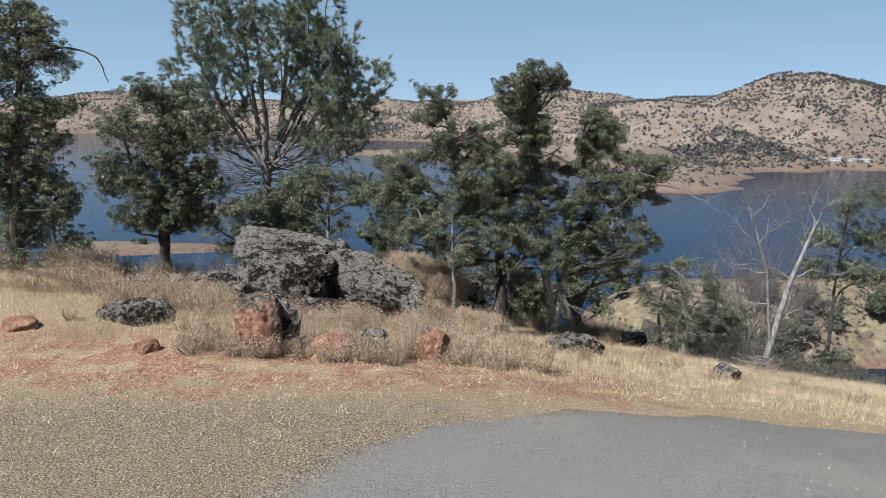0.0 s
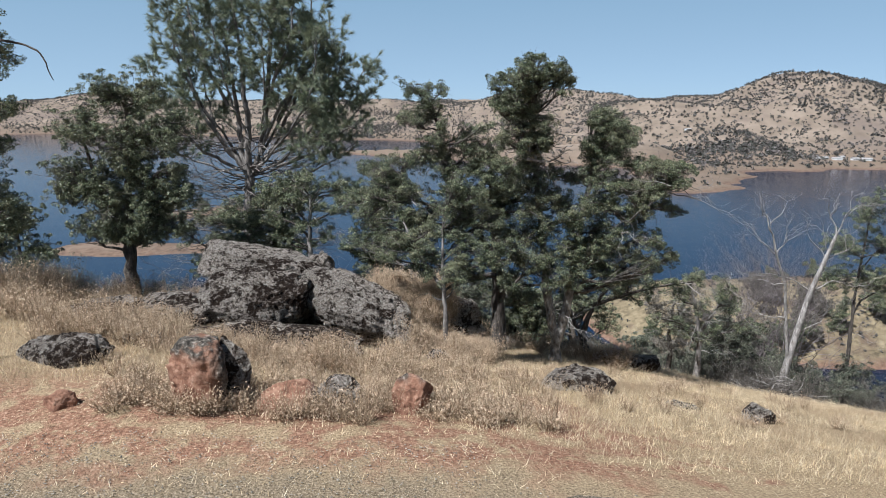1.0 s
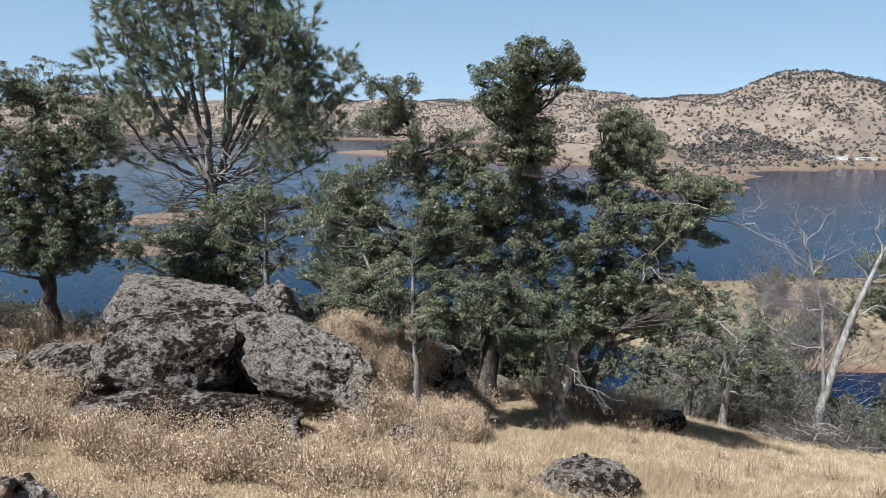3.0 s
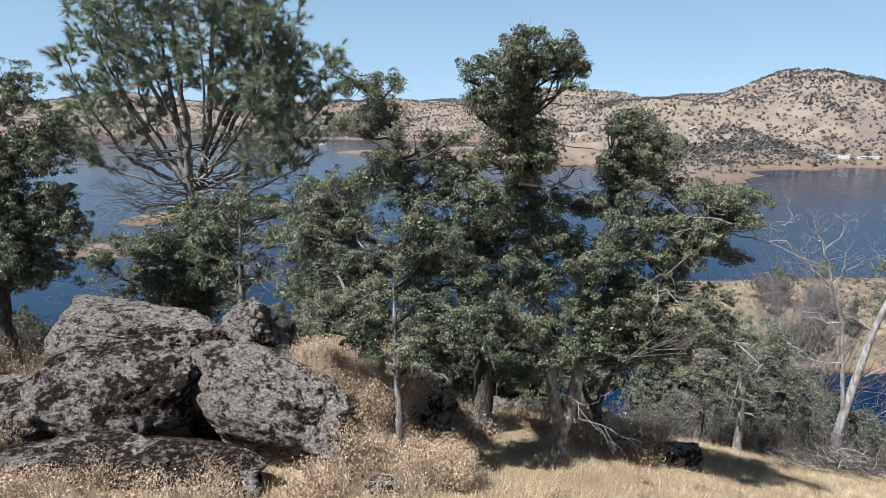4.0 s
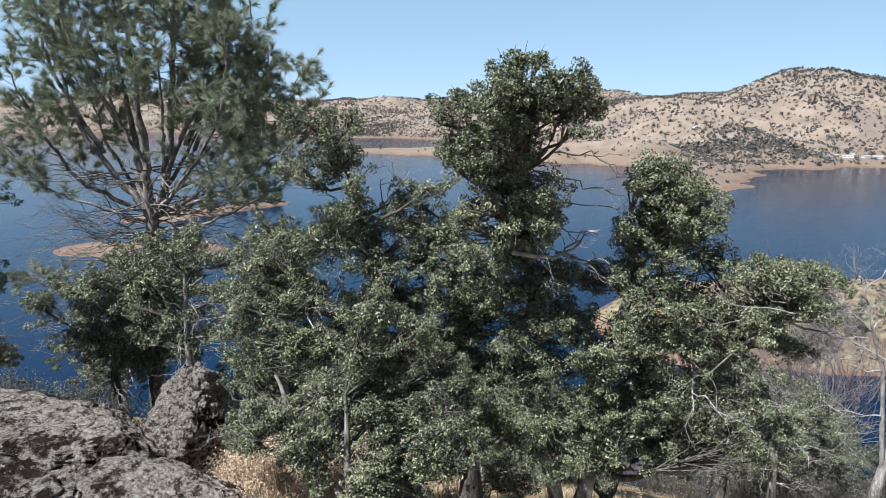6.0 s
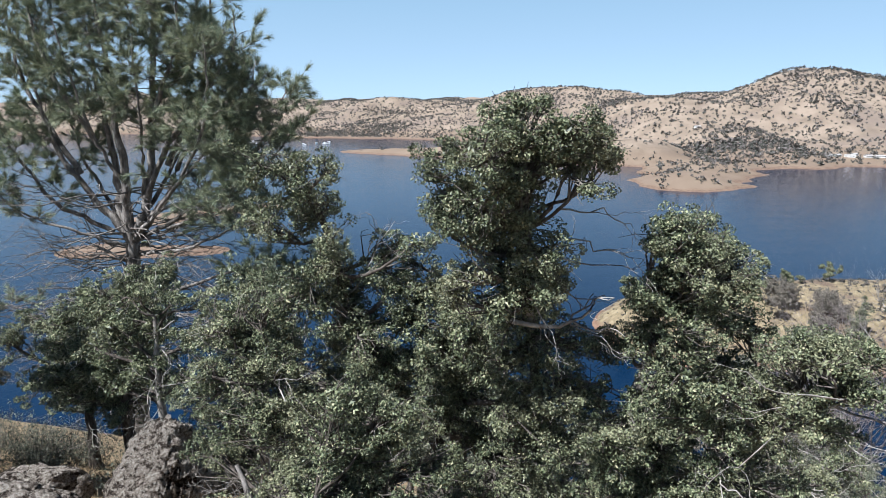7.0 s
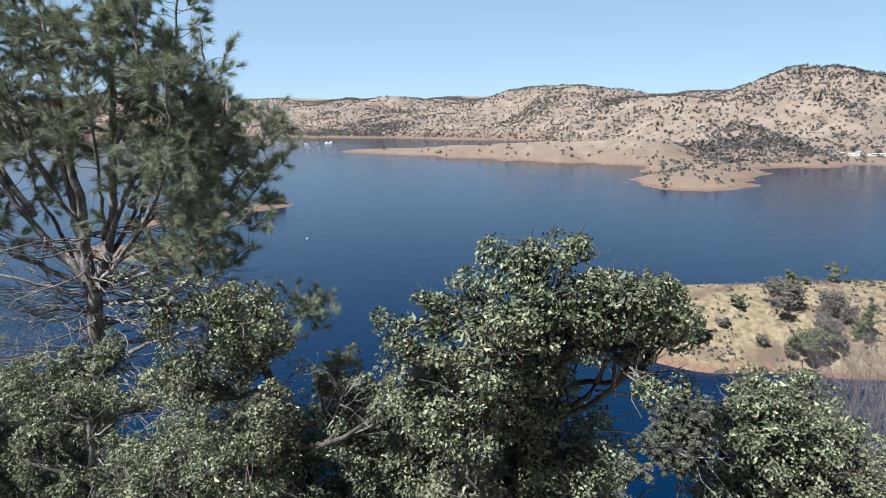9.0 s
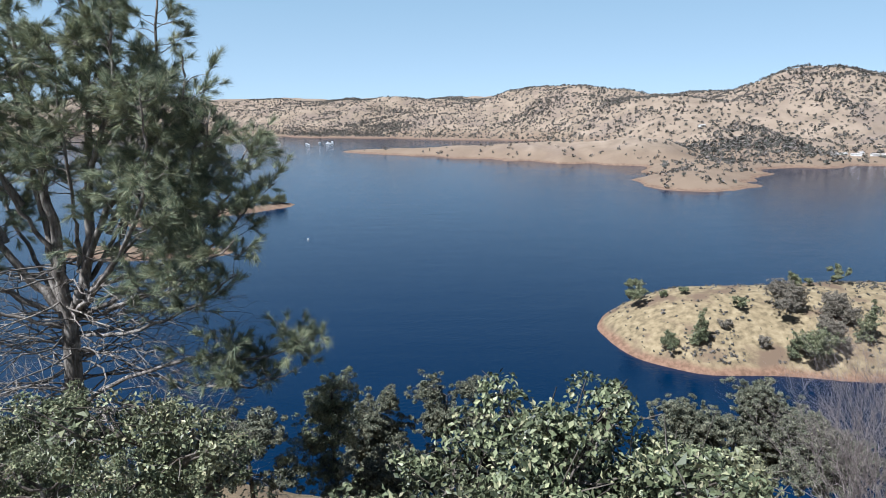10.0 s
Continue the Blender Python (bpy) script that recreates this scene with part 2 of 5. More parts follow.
M_STRAW = foliage("straw", (0.0, (0.40, 0.295, 0.17)), (0.5, (0.64, 0.5, 0.305)), (1.0, (0.77, 0.65, 0.455)), rough=0.7, translucent=0.25, patch=(0.30, 0.215, 0.135))
M_WEED = foliage("dry_weed", (0.0, (0.31, 0.215, 0.135)), (0.5, (0.53, 0.395, 0.26)), (1.0, (0.65, 0.515, 0.36)), rough=0.8)
M_WEED_STEM = bark("weed_stem", (0.14, 0.095, 0.06), (0.31, 0.22, 0.14), (0.50, 0.38, 0.25))
M_SAGE = foliage("grey_scrub_leaf", (0.0, (0.075, 0.068, 0.052)), (0.5, (0.155, 0.138, 0.11)), (1.0, (0.27, 0.235, 0.19)), rough=0.8)
# distant foliage: its leaf colour is lightened to stand in for haze
M_FAR = foliage("hazed_far_leaf", (0.0, (0.042, 0.047, 0.036)), (0.5, (0.082, 0.08, 0.068)), (1.0, (0.18, 0.155, 0.145)), rough=0.9, translucent=0.05)
M_STONE = foliage("loose_stone", (0.0, (0.09, 0.08, 0.065)), (0.5, (0.19, 0.17, 0.135)), (1.0, (0.34, 0.305, 0.25)), rough=0.9, translucent=0.0)
M_ROOF = plain("grey_roof", (0.32, 0.30, 0.28))
M_GLASS = plain("dark_glass", (0.05, 0.06, 0.07), 0.2)
M_WHITE = plain("white_paint", (0.78, 0.78, 0.76))
M_DECK = plain("grey_deck", (0.30, 0.31, 0.33))


# ---- geometry helpers ----
class Geo:
    """Collects vertices, quads and triangles for one mesh."""

    def __init__(self):
        self.v, self.q, self.t, self.n = [], [], [], 0

    def add(self, v, q=None, t=None):
        v = np.asarray(v, float).reshape(-1, 3)
        if q is not None and len(q):
            self.q.append(np.asarray(q, int).reshape(-1, 4) + self.n)
        if t is not None and len(t):
            self.t.append(np.asarray(t, int).reshape(-1, 3) + self.n)
        self.v.append(v)
        self.n += len(v)

    def mesh(self, name, material, smooth=True, origin=(0, 0, 0)):
        v = np.concatenate(self.v) - np.asarray(origin, float)
        quads = np.concatenate(self.q) if self.q else np.zeros((0, 4), int)
        tris = np.concatenate(self.t) if self.t else np.zeros((0, 3), int)
        me = bpy.data.meshes.new(name)
        me.vertices.add(len(v))
        me.vertices.foreach_set("co", v.ravel())
        loops = np.concatenate([quads.ravel(), tris.ravel()])
        me.loops.add(len(loops))
        me.loops.foreach_set("vertex_index", loops.astype(np.int32))
        me.polygons.add(len(quads) + len(tris))
        starts = np.concatenate([np.arange(len(quads)) * 4, len(quads) * 4 + np.arange(len(tris)) * 3])
        me.polygons.foreach_set("loop_start", starts.astype(np.int32))
        me.polygons.foreach_set("use_smooth", np.full(len(starts), smooth))
        me.update(calc_edges=True)
        me.validate()
        me.materials.append(material)
        return me


def part(name, geo, material, parent, label="", smooth=True):
    """One mesh under a thing; its vertices are given in the world."""
    top = parent
    while top.parent:
        top = top.parent
    origin = top.matrix_basis.translation
    ob = new(name, geo.mesh(name, material, smooth, origin))
    ob.parent = parent
    return tagged(ob, label)


def thing(name, at, label, category, group="", kind=""):
    ob = new(name)
    ob.empty_display_size = 0.2
    ob.location = at
    return tagged(ob, label, category, group, kind)


def tube(geo, pts, radii, sides=6):
    pts, radii = np.asarray(pts, float), np.asarray(radii, float)
    tang = np.gradient(pts, axis=0)
    tang /= np.linalg.norm(tang, axis=1)[:, None] + 1e-9
    ref = np.where(np.abs(tang[:, 2:3]) > 0.9, np.array([[1.0, 0, 0]]), np.array([[0, 0, 1.0]]))
    a = np.cross(tang, ref)
    a /= np.linalg.norm(a, axis=1)[:, None] + 1e-9
    b = np.cross(tang, a)
    ang = np.arange(sides) * 2 * np.pi / sides
    ring = np.cos(ang)[None, :, None] * a[:, None] + np.sin(ang)[None, :, None] * b[:, None]
    v = pts[:, None] + ring * radii[:, None, None]
    k = len(pts)
    i, j = np.meshgrid(np.arange(k - 1), np.arange(sides), indexing="ij")
    n = (j + 1) % sides
    geo.add(v.reshape(-1, 3), np.stack([i * sides + j, i * sides + n, (i + 1) * sides + n, (i + 1) * sides + j], -1))


def curve(p, q, steps, rng, wobble=0.12, sag=0.0):
    """A crooked line from p to q."""
    p, q = np.asarray(p, float), np.asarray(q, float)
    s = np.linspace(0, 1, steps)[:, None]
    length = np.linalg.norm(q - p)
    bend = rng.normal(0, wobble * length, 3)
    bend2 = rng.normal(0, wobble * 0.5 * length, 3)
    pts = p + (q - p) * s + bend * np.sin(np.pi * s) + bend2 * np.sin(2 * np.pi * s)
    pts[:, 2] -= (sag * length * np.sin(np.pi * s))[:, 0]
    return pts


def unit(v):
    return v / (np.linalg.norm(v, axis=-1, keepdims=True) + 1e-9)


def leaves(geo, at, rng, length, ratio=0.62, up=0.5, out=None, folded=True):
    """Folded, pointed leaves of two faces at the places given."""
    n = len(at)
    d = unit(rng.normal(size=(n, 3)))
    nor = rng.normal(size=(n, 3)) * 0.45 + np.array([0, 0, up])
    if out is not None:
        nor = nor + out
    side = unit(np.cross(d, nor))
    nor = unit(np.cross(side, d))
    size = length * rng.uniform(0.65, 1.3, (n, 1))
    v = np.stack([at - d * size * 0.5, at + side * size * ratio * 0.5 + nor * size * 0.12, at + d * size * 0.5, at - side * size * ratio * 0.5 + nor * size * 0.12], 1)
    if not folded:
        geo.add(v[:, [0, 1, 2]].reshape(-1, 3) + np.repeat(v[:, 3] - v[:, 0], 3, 0) * 0.25, t=np.arange(n * 3).reshape(-1, 3))
        return
    i = np.arange(n)[:, None] * 4
    geo.add(v.reshape(-1, 3), t=np.concatenate([i + [0, 1, 2], i + [0, 2, 3]]))


def needles(geo, at, rng, length, count, heading):
    """Tufts of long thin needles."""
    n = len(at)
    d = unit(rng.normal(size=(n, count, 3)) * 0.62 + heading[:, None] * 0.9 + np.array([0, 0, 0.05]))
    size = length * rng.uniform(0.5, 1.15, (n, count, 1))
    tip = at[:, None] + d * size
    tip[..., 2] -= size[..., 0] ** 2 * 0.5
    side = unit(np.cross(d, rng.normal(size=(n, count, 3)))) * 0.0047
    start = at[:, None] + d * 0.02 - heading[:, None] * rng.uniform(0, 0.16, (n, count, 1))
    v = np.stack([start - side, start + side, tip], 2)
    geo.add(v.reshape(-1, 3), t=np.arange(n * count * 3).reshape(-1, 3))


def lattice(x, y, seed):
    """Smooth value noise between -1 and 1."""
    xi, yi = np.floor(x), np.floor(y)
    fx, fy = x - xi, y - yi
    fx, fy = fx * fx * (3 - 2 * fx), fy * fy * (3 - 2 * fy)

    def spot(a, b):
        s = np.sin(a * 127.1 + b * 311.7 + seed * 74.7) * 43758.5453
        return (s - np.floor(s)) * 2 - 1

    top = spot(xi, yi) * (1 - fx) + spot(xi + 1, yi) * fx
    low = spot(xi, yi + 1) * (1 - fx) + spot(xi + 1, yi + 1) * fx
    return top * (1 - fy) + low * fy


def layered(x, y, seed, octaves=4):
    return sum(lattice(x * 2**k, y * 2**k, seed + k) * 0.5**k for k in range(octaves))


def soft(v, width):
    """A smooth version of max(0, v)."""
    return width * np.logaddexp(0, v / width)


def step(v, a, b):
    s = np.clip((v - a) / (b - a), 0, 1)
    return s * s * (3 - 2 * s)


# ---- the lie of the land ----
SHORE_X = (-4500, -1350, -962, -742, -330, -4, 157, 230, 330, 420, 500, 557, 611, 900, 4500)
SHORE_Y = (1500, 2300, 2150, 2020, 1790, 1640, 1590, 1530, 1290, 1010, 910, 886, 935, 880, 500)


def bar(x, y, p, q, half, height, power=1.3, ragged=0.22):
    """A low bank of land along a line."""
    px, py, qx, qy = *p, *q
    s = np.clip(((x - px) * (qx - px) + (y - py) * (qy - py)) / ((qx - px) ** 2 + (qy - py) ** 2), 0, 1)
    d = np.hypot(x - px - s * (qx - px), y - py - s * (qy - py))
    h = height[0] + (height[1] - height[0]) * s
    w = half[0] + (half[1] - half[0]) * s
    d = np.maximum(d + w * ragged * layered(x / 45, y / 45, 7, 3), 0.0)
    return WATER_Z + h * (1 - (d / w) ** power)


def land(x, y):
    x, y = np.asarray(x, float), np.asarray(y, float)
    rise = 0.27 * (y - 7.0) + 0.13 * np.clip(x, -40, 60)
    near = -soft(rise, 0.12) - 0.30 * soft(y - 18.3, 0.9)
    near = near - 0.085 * soft(np.clip(x, -5, 30) - 2.5, 1.0) * step(y, 10.5, 16)
    near = near - 0.2 * soft(-x - 60, 8.0) * step(y, -20, 40) - 0.24 * soft(y - 42, 8)
    near = near + layered(x / 1.7, y / 1.7, 3) * 0.07 * step(y, 6.2, 9) + layered(x / 9, y / 9, 5) * 0.9 * step(y, 26, 60)
    near = near + 40 * step(-y, 120, 420)
    out = np.maximum(near, -128.0)
    d = y - np.interp(x, SHORE_X, SHORE_Y) - 40 * layered(x / 170, y / 170, 11)
    hills = 101 * step(d, -25, 640) * (1 + 0.09 * layered(x / 420, y / 420, 13))
    hills = hills - 112 + 12 * step(d, -40, 40) + 16 * layered(x / 210, y / 210, 17) * step(d, 60, 400)
    hills = hills + 34 * np.exp(-(((x - 320) / 270) ** 2 + ((y - 2050) / 260) ** 2)) - 20 * np.exp(-(((x - 610) / 110) ** 2 + ((y - 1650) / 330) ** 2))
    hills = hills + 80 * np.exp(-(((x - 850) / 195) ** 2 + ((y - 1500) / 230) ** 2)) + 22 * np.exp(-(((x - 1080) / 130) ** 2 + ((y - 1480) / 200) ** 2))
    hills = hills + 75 * np.exp(-(((x + 1450) / 330) ** 2 + ((y - 2650) / 300) ** 2))
    out = np.maximum(out, hills)
    out = np.maximum(out, bar(x, y, (-205, 1318), (320, 1090), (32, 120), (4, 36)))
    out = np.maximum(out, bar(x, y, (290, 760), (390, 960), (58, 90), (13, 12)))
    out = np.maximum(out, bar(x, y, (300, 752), (350, 748), (30, 24), (9, 3)))
    out = np.maximum(out, bar(x, y, (-262, 438), (-172, 436), (24, 14), (3.0, 1.8)))
    out = np.maximum(out, bar(x, y, (-270, 560), (-180, 640), (28, 16), (4.5, 3)))
    out = np.maximum(out, bar(x, y, (112, 276), (330, 272), (45, 74), (19.5, 20), 2.0, 0.06))
    return np.maximum(out, -130.0)


def axis_steps(lo, hi, a, b, fine, growth):
    """Grid lines, close together from a to b and wider and wider beyond."""
    mid = list(np.arange(a, b + 1e-6, fine))
    up, s = [b], fine
    while up[-1] < hi:
        s = min(s * growth, 45.0)
        up.append(up[-1] + s)
    down, s = [a], fine
    while down[-1] > lo:
        s = min(s * growth, 45.0)
        down.append(down[-1] - s)
    return np.array(down[:0:-1] + mid + up[1:])


def sheet(xs, ys, height):
    gx, gy = np.meshgrid(xs, ys)
    g = Geo()
    i, j = np.meshgrid(np.arange(len(ys) - 1), np.arange(len(xs) - 1), indexing="ij")
    c = i * len(xs) + j
    g.add(np.stack([gx, gy, height(gx, gy)], -1), np.stack([c, c + 1, c + 1 + len(xs), c + len(xs)], -1))
    return g


gxs = axis_steps(-3600, 3600, -13, 14, 0.3, 1.06)
far_y = np.concatenate([np.arange(225, 330, 4.0), np.arange(330, 700, 15.0), np.arange(700, 1400, 11.0), np.arange(1400, 2900, 24.0), np.arange(2900, 4300, 60.0)])
near_y = axis_steps(-600, 222, 5, 23, 0.3, 1.06)
ground = new("ground", sheet(gxs, np.concatenate([near_y[near_y < 223], far_y]), land).mesh("ground", M_GROUND))
tagged(ground, "dry golden grass hillside with red soil running down to a reservoir", "ground", kind="structure")

wg = Geo()
wg.add([(-4200, 60, WATER_Z), (4200, 60, WATER_Z), (4200, 4400, WATER_Z), (-4200, 4400, WATER_Z)], [(0, 1, 2, 3)])
water = new("water", wg.mesh("water", M_WATER))
tagged(water, "deep blue reservoir water with faint ripples", "water", kind="structure")


def road_edge(x):
    edge = 6.2 - 0.42 * np.minimum(x, 0) ** 2 + 0.17 * np.clip(x, 0, 5)
    return np.maximum(edge, -8.0) + 0.16 * layered(x * 1.3, x * 0.0, 21, 6)


# the road: a thin crowned sheet whose far edge is ragged
rs = np.linspace(-9, 14, 231)
rt = np.linspace(0, 1, 60)
rx, rk = np.meshgrid(rs, rt)
ry = -9 + (road_edge(rx) + 9) * rk
rg = Geo()
ri, rj = np.meshgrid(np.arange(59), np.arange(230), indexing="ij")
rc = ri * 231 + rj
rg.add(np.stack([rx, ry, land(rx, ry) + 0.012 - 0.03 * step(rk, 0.985, 1.0)], -1), np.stack([rc, rc + 1, rc + 232, rc + 231], -1))
road = new("road", rg.mesh("road", M_ROAD))
tagged(road, "worn grey gravel turnout with scattered pebbles", "road", kind="structure")


# ---- rocks ----
def rock(label, at, size, turn, seed, material, facets=16, detail=5, sharp=0.62, group="", name="boulder", lean=0.0, square=1.0, tilt=0.0, strata=0.0, peak=0.0):
    """A weathered rock: a ball cut by planes, roughened at four scales, with ledges where it splits in layers."""
    rng = np.random.default_rng(seed)
    bm = bmesh.new()
    bmesh.ops.create_icosphere(bm, subdivisions=detail, radius=1.0)
    v = np.array([p.co[:] for p in bm.verts])
    v = np.sign(v) * np.abs(v) ** square
    for k in range(facets):
        n = unit(rng.normal(size=3))
        d = rng.uniform(sharp, 0.95) * (1.0 + 0.5 * (1 - square))
        v -= np.maximum(v @ n - d, 0)[:, None] * n * 0.92
    v[:, :2] *= 1 - peak * np.clip(v[:, 2:3] + 0.1, 0, 1)
    v *= np.array(size)
    a = radians(turn)
    v = v @ np.array([[math.cos(a), math.sin(a), 0], [-math.sin(a), math.cos(a), 0], [0, 0, 1]])
    v[:, 0] += v[:, 2] * lean
    v[:, 2] -= v[:, 0] * tilt
    scale = float(np.mean(size))
    small = min(1.0, scale / 0.75)
    off = Vector((seed * 3.1, seed * 1.7, seed * 0.9))
    for p, co in zip(bm.verts, v):
        c = Vector(co)
        push = noise.fractal(c * (1.3 / scale) + off, 0.9, 2.0, 3) * 0.09 * scale
        push += noise.fractal(c * 7.0 + off, 0.7, 2.0, 5) * 0.034 * small
        ridge = abs(noise.noise(c * (2.2 / scale) - off))
        push -= max(0.0, 0.10 - ridge) * 0.6 * scale
        push += abs(noise.noise(c * 3.3 + off)) * 0.05 * small
        push -= abs(noise.fractal(c * 11.0 - off, 0.6, 2.1, 3)) * 0.022 * small
        fissure = abs(noise.noise(Vector((c.x * 2.1, c.y * 2.1, c.z * 4.4)) + off * 2))
        push -= max(0.0, 0.05 - fissure) * 0.9 * small
        if strata:
            layer = (c.z + 0.05 * noise.noise(c * 2.5 + off)) / strata
            push += (abs((layer - math.floor(layer)) * 2 - 1) ** 0.5 - 0.6) * 0.35 * strata
        p.co = c + c.normalized() * push
    me = bpy.data.meshes.new(name)
    bm.to_mesh(me)
    bm.free()
    me.polygons.foreach_set("use_smooth", np.ones(len(me.polygons), bool))
    me.materials.append(material)
    ob = new(name, me)
    ob.location = at
    return tagged(ob, label, "rock", group)


OUT = "lichen-covered boulder outcrop"
rock("large grey granite slab spotted with pale lichen, topping the outcrop", (-3.72, 14.3, -0.1), (1.6, 0.75, 0.34), -4, 3, M_ROCK, 22, 6, 0.6, OUT, square=0.5, tilt=0.14)
rock("big grey boulder with a dark moss patch on its face", (-3.52, 13.2, -0.6), (1.06, 0.72, 0.78), 6, 8, M_ROCK_DARK, 22, 6, 0.62, OUT, lean=0.12, square=0.65, tilt=0.05)
rock("long grey boulder with a smooth sloping back", (-1.5, 13.4, -0.9), (1.12, 0.7, 0.72), -8, 14, M_ROCK, 20, 6, 0.64, OUT, lean=-0.35, square=0.68, tilt=0.32)
# added backing rock: closes the gap behind the hollow so it stays dark
rock("dark backing rock added to keep the hollow in shade", (-2.5, 14.0, -0.95), (0.95, 0.35, 0.75), 0, 36, M_ROCK_DARK, 12, 5, 0.6, OUT)
rock("low flat brown rock in thin layers below the outcrop", (-3.3, 12.15, -0.98), (1.95, 0.65, 0.3), -3, 21, M_ROCK_BROWN, 20, 6, 0.55, OUT, square=0.6, tilt=0.06, strata=0.13)
rock("flat layered ledge in straw", (-6.4, 12.9, -0.55), (0.7, 0.4, 0.22), 8, 28, M_ROCK_DARK, 16, 5, 0.5, OUT, square=0.7, strata=0.13)
rock("layered grey ledge half sunk in dry grass", (-5.35, 13.6, -0.74), (0.95, 0.6, 0.26), 4, 27, M_ROCK_DARK, 16, 5, 0.5, OUT, square=0.75, strata=0.13)
rock("weathered low ledge with dark stains", (-5.0, 12.75, -0.82), (0.75, 0.5, 0.34), -10, 33, M_ROCK_DARK, 14, 5, 0.6, OUT, square=0.7, strata=0.13)
rock("small pale lichen rock at the mouth of a hollow", (-3.2, 12.6, -0.84), (0.28, 0.2, 0.2), 20, 35, M_ROCK, 12, 4, 0.6, OUT)
rock("pointed grey boulder streaked with lichen behind the outcrop", (-3.2, 17.4, -1.6), (0.95, 0.9, 1.12), 10, 41, M_ROCK, 14, 6, 0.6, OUT, peak=0.62)
rock("rounded grey boulder among dry brush", (0.35, 15.1, -1.75), (0.85, 0.6, 0.75), 0, 47, M_ROCK, 14, 5, 0.62, OUT)
rock("grey boulder overgrown with dry brush", (-0.75, 14.65, -1.15), (1.0, 0.6, 0.72), 12, 49, M_ROCK, 14, 5, 0.62, OUT, square=0.75)
rock("squat grey boulder beside the outcrop", (-5.3, 17.2, -1.75), (0.9, 0.7, 0.5), 15, 48, M_ROCK, 14, 5, 0.62, OUT)
rock("rust-red boulder with dark lichen and a flank coloured as shaded", (-2.68, 8.2, 0.26), (0.33, 0.33, 0.42), 12, 51, M_RED, 9, 5, 0.45, square=0.65)
rock("dark lichen-crusted rock leaning on a red boulder", (-2.42, 8.42, 0.22), (0.26, 0.3, 0.42), 0, 52, M_ROCK_DARK, 9, 5, 0.45)
rock("reddish broken rock in straw", (-1.72, 8.35, -0.19), (0.4, 0.3, 0.22), 30, 53, M_RED, 9, 5, 0.45, square=0.75)
rock("small grey lichen rock in straw", (-1.13, 8.4, -0.12), (0.25, 0.2, 0.24), 0, 54, M_ROCK, 9, 5, 0.45, square=0.75)
rock("small rust-red rock among dry weeds", (-0.24, 8.5, -0.25), (0.25, 0.22, 0.34), 40, 55, M_RED, 9, 5, 0.45, square=0.75)
rock("low dark flat rock in dry grass", (2.42, 11.35, -1.46), (0.7, 0.45, 0.32), 5, 56, M_ROCK_DARK, 14, 5, 0.6)
rock("small flat grey rock in dry grass", (3.95, 10.75, -1.6), (0.32, 0.22, 0.13), -20, 57, M_ROCK_DARK, 12, 4, 0.6)
rock("stubby dark rock in dry grass", (5.05, 10.45, -1.64), (0.28, 0.24, 0.36), 35, 58, M_ROCK_DARK, 12, 5, 0.58)
rock("low dark rock half buried in red soil", (-5.2, 9.75, -0.2), (0.7, 0.46, 0.36), -5, 59, M_ROCK_DARK, 14, 5, 0.6)
rock("low stone in dry grass", (-4.75, 11.0, -0.46), (0.5, 0.3, 0.16), 0, 60, M_ROCK_DARK, 12, 4, 0.6)
rock("small stone half buried in red soil", (-6.55, 8.9, 0.02), (0.26, 0.2, 0.12), 0, 61, M_RED, 12, 4, 0.6)
rock("dark boulder at the edge of the slope", (4.2, 15.9, -3.0), (0.42, 0.3, 0.24), 0, 62, M_ROCK_DARK, 12, 4, 0.6)
rock("dark boulder in tree shade", (5.0, 15.6, -3.0), (0.5, 0.35, 0.26), 30, 63, M_ROCK_DARK, 12, 4, 0.6)
rock("small dark stone in dry grass", (0.0, 12.3, -1.3), (0.24, 0.16, 0.1), 0, 64, M_ROCK_DARK, 12, 4, 0.6)
rock("reddish clod of earth in litter", (-4.2, 8.0, 0.02), (0.2, 0.15, 0.12), 0, 65, M_RED, 12, 4, 0.6)
for k, (sx, sy) in enumerate(((1.9, 19.2), (0.9, 20.0), (-0.4, 19.0), (2.6, 20.5), (-0.9, 20.6))):
    rock("pale rock on the slope below the oaks", (sx, sy, float(land(sx, sy)) + 0.05), (0.6, 0.45, 0.3), k * 37, 70 + k, M_ROCK, 12, 4, 0.6, "pale slope rocks")


# ---- trees ----
def limb_from(trunks, target, rng):
    """The point on the trunks from which a limb to the target would spring."""
    best = None
    for which, (pts, rad) in enumerate(trunks):
        for k in range(1, len(pts)):
            d = np.linalg.norm(pts[k] - target)
            cost = d + max(0.0, pts[k][2] - target[2] + 0.25 * d) * 2.5 + (0.6 if k < len(pts) * 0.3 else 0) + rng.uniform(0, 0.45)
            if best is None or cost < best[0]:
                best = (cost, pts[k], rad[k], which)
    return best[1:]


def fan(geo, start, heading, length, radius, depth, rng, spread=0.7, droop=0.0):
    """Bare branching: a crooked limb that splits again and again."""
    end = start + unit(heading) * length
    end[2] -= droop * length
    pts = curve(start, end, 5, rng, 0.09)
    tube(geo, pts, np.linspace(radius, radius * 0.55, 5), 5 if radius > 0.02 else 3)
    if depth:
        for k in range(rng.integers(2, 4)):
            s = pts[-1] if k == 0 else pts[rng.integers(2, 5)]
            fan(geo, s, unit(heading) + rng.normal(size=3) * spread * 0.62, length * rng.uniform(0.5, 0.78), radius * rng.uniform(0.45, 0.6), depth - 1, rng, spread, droop)


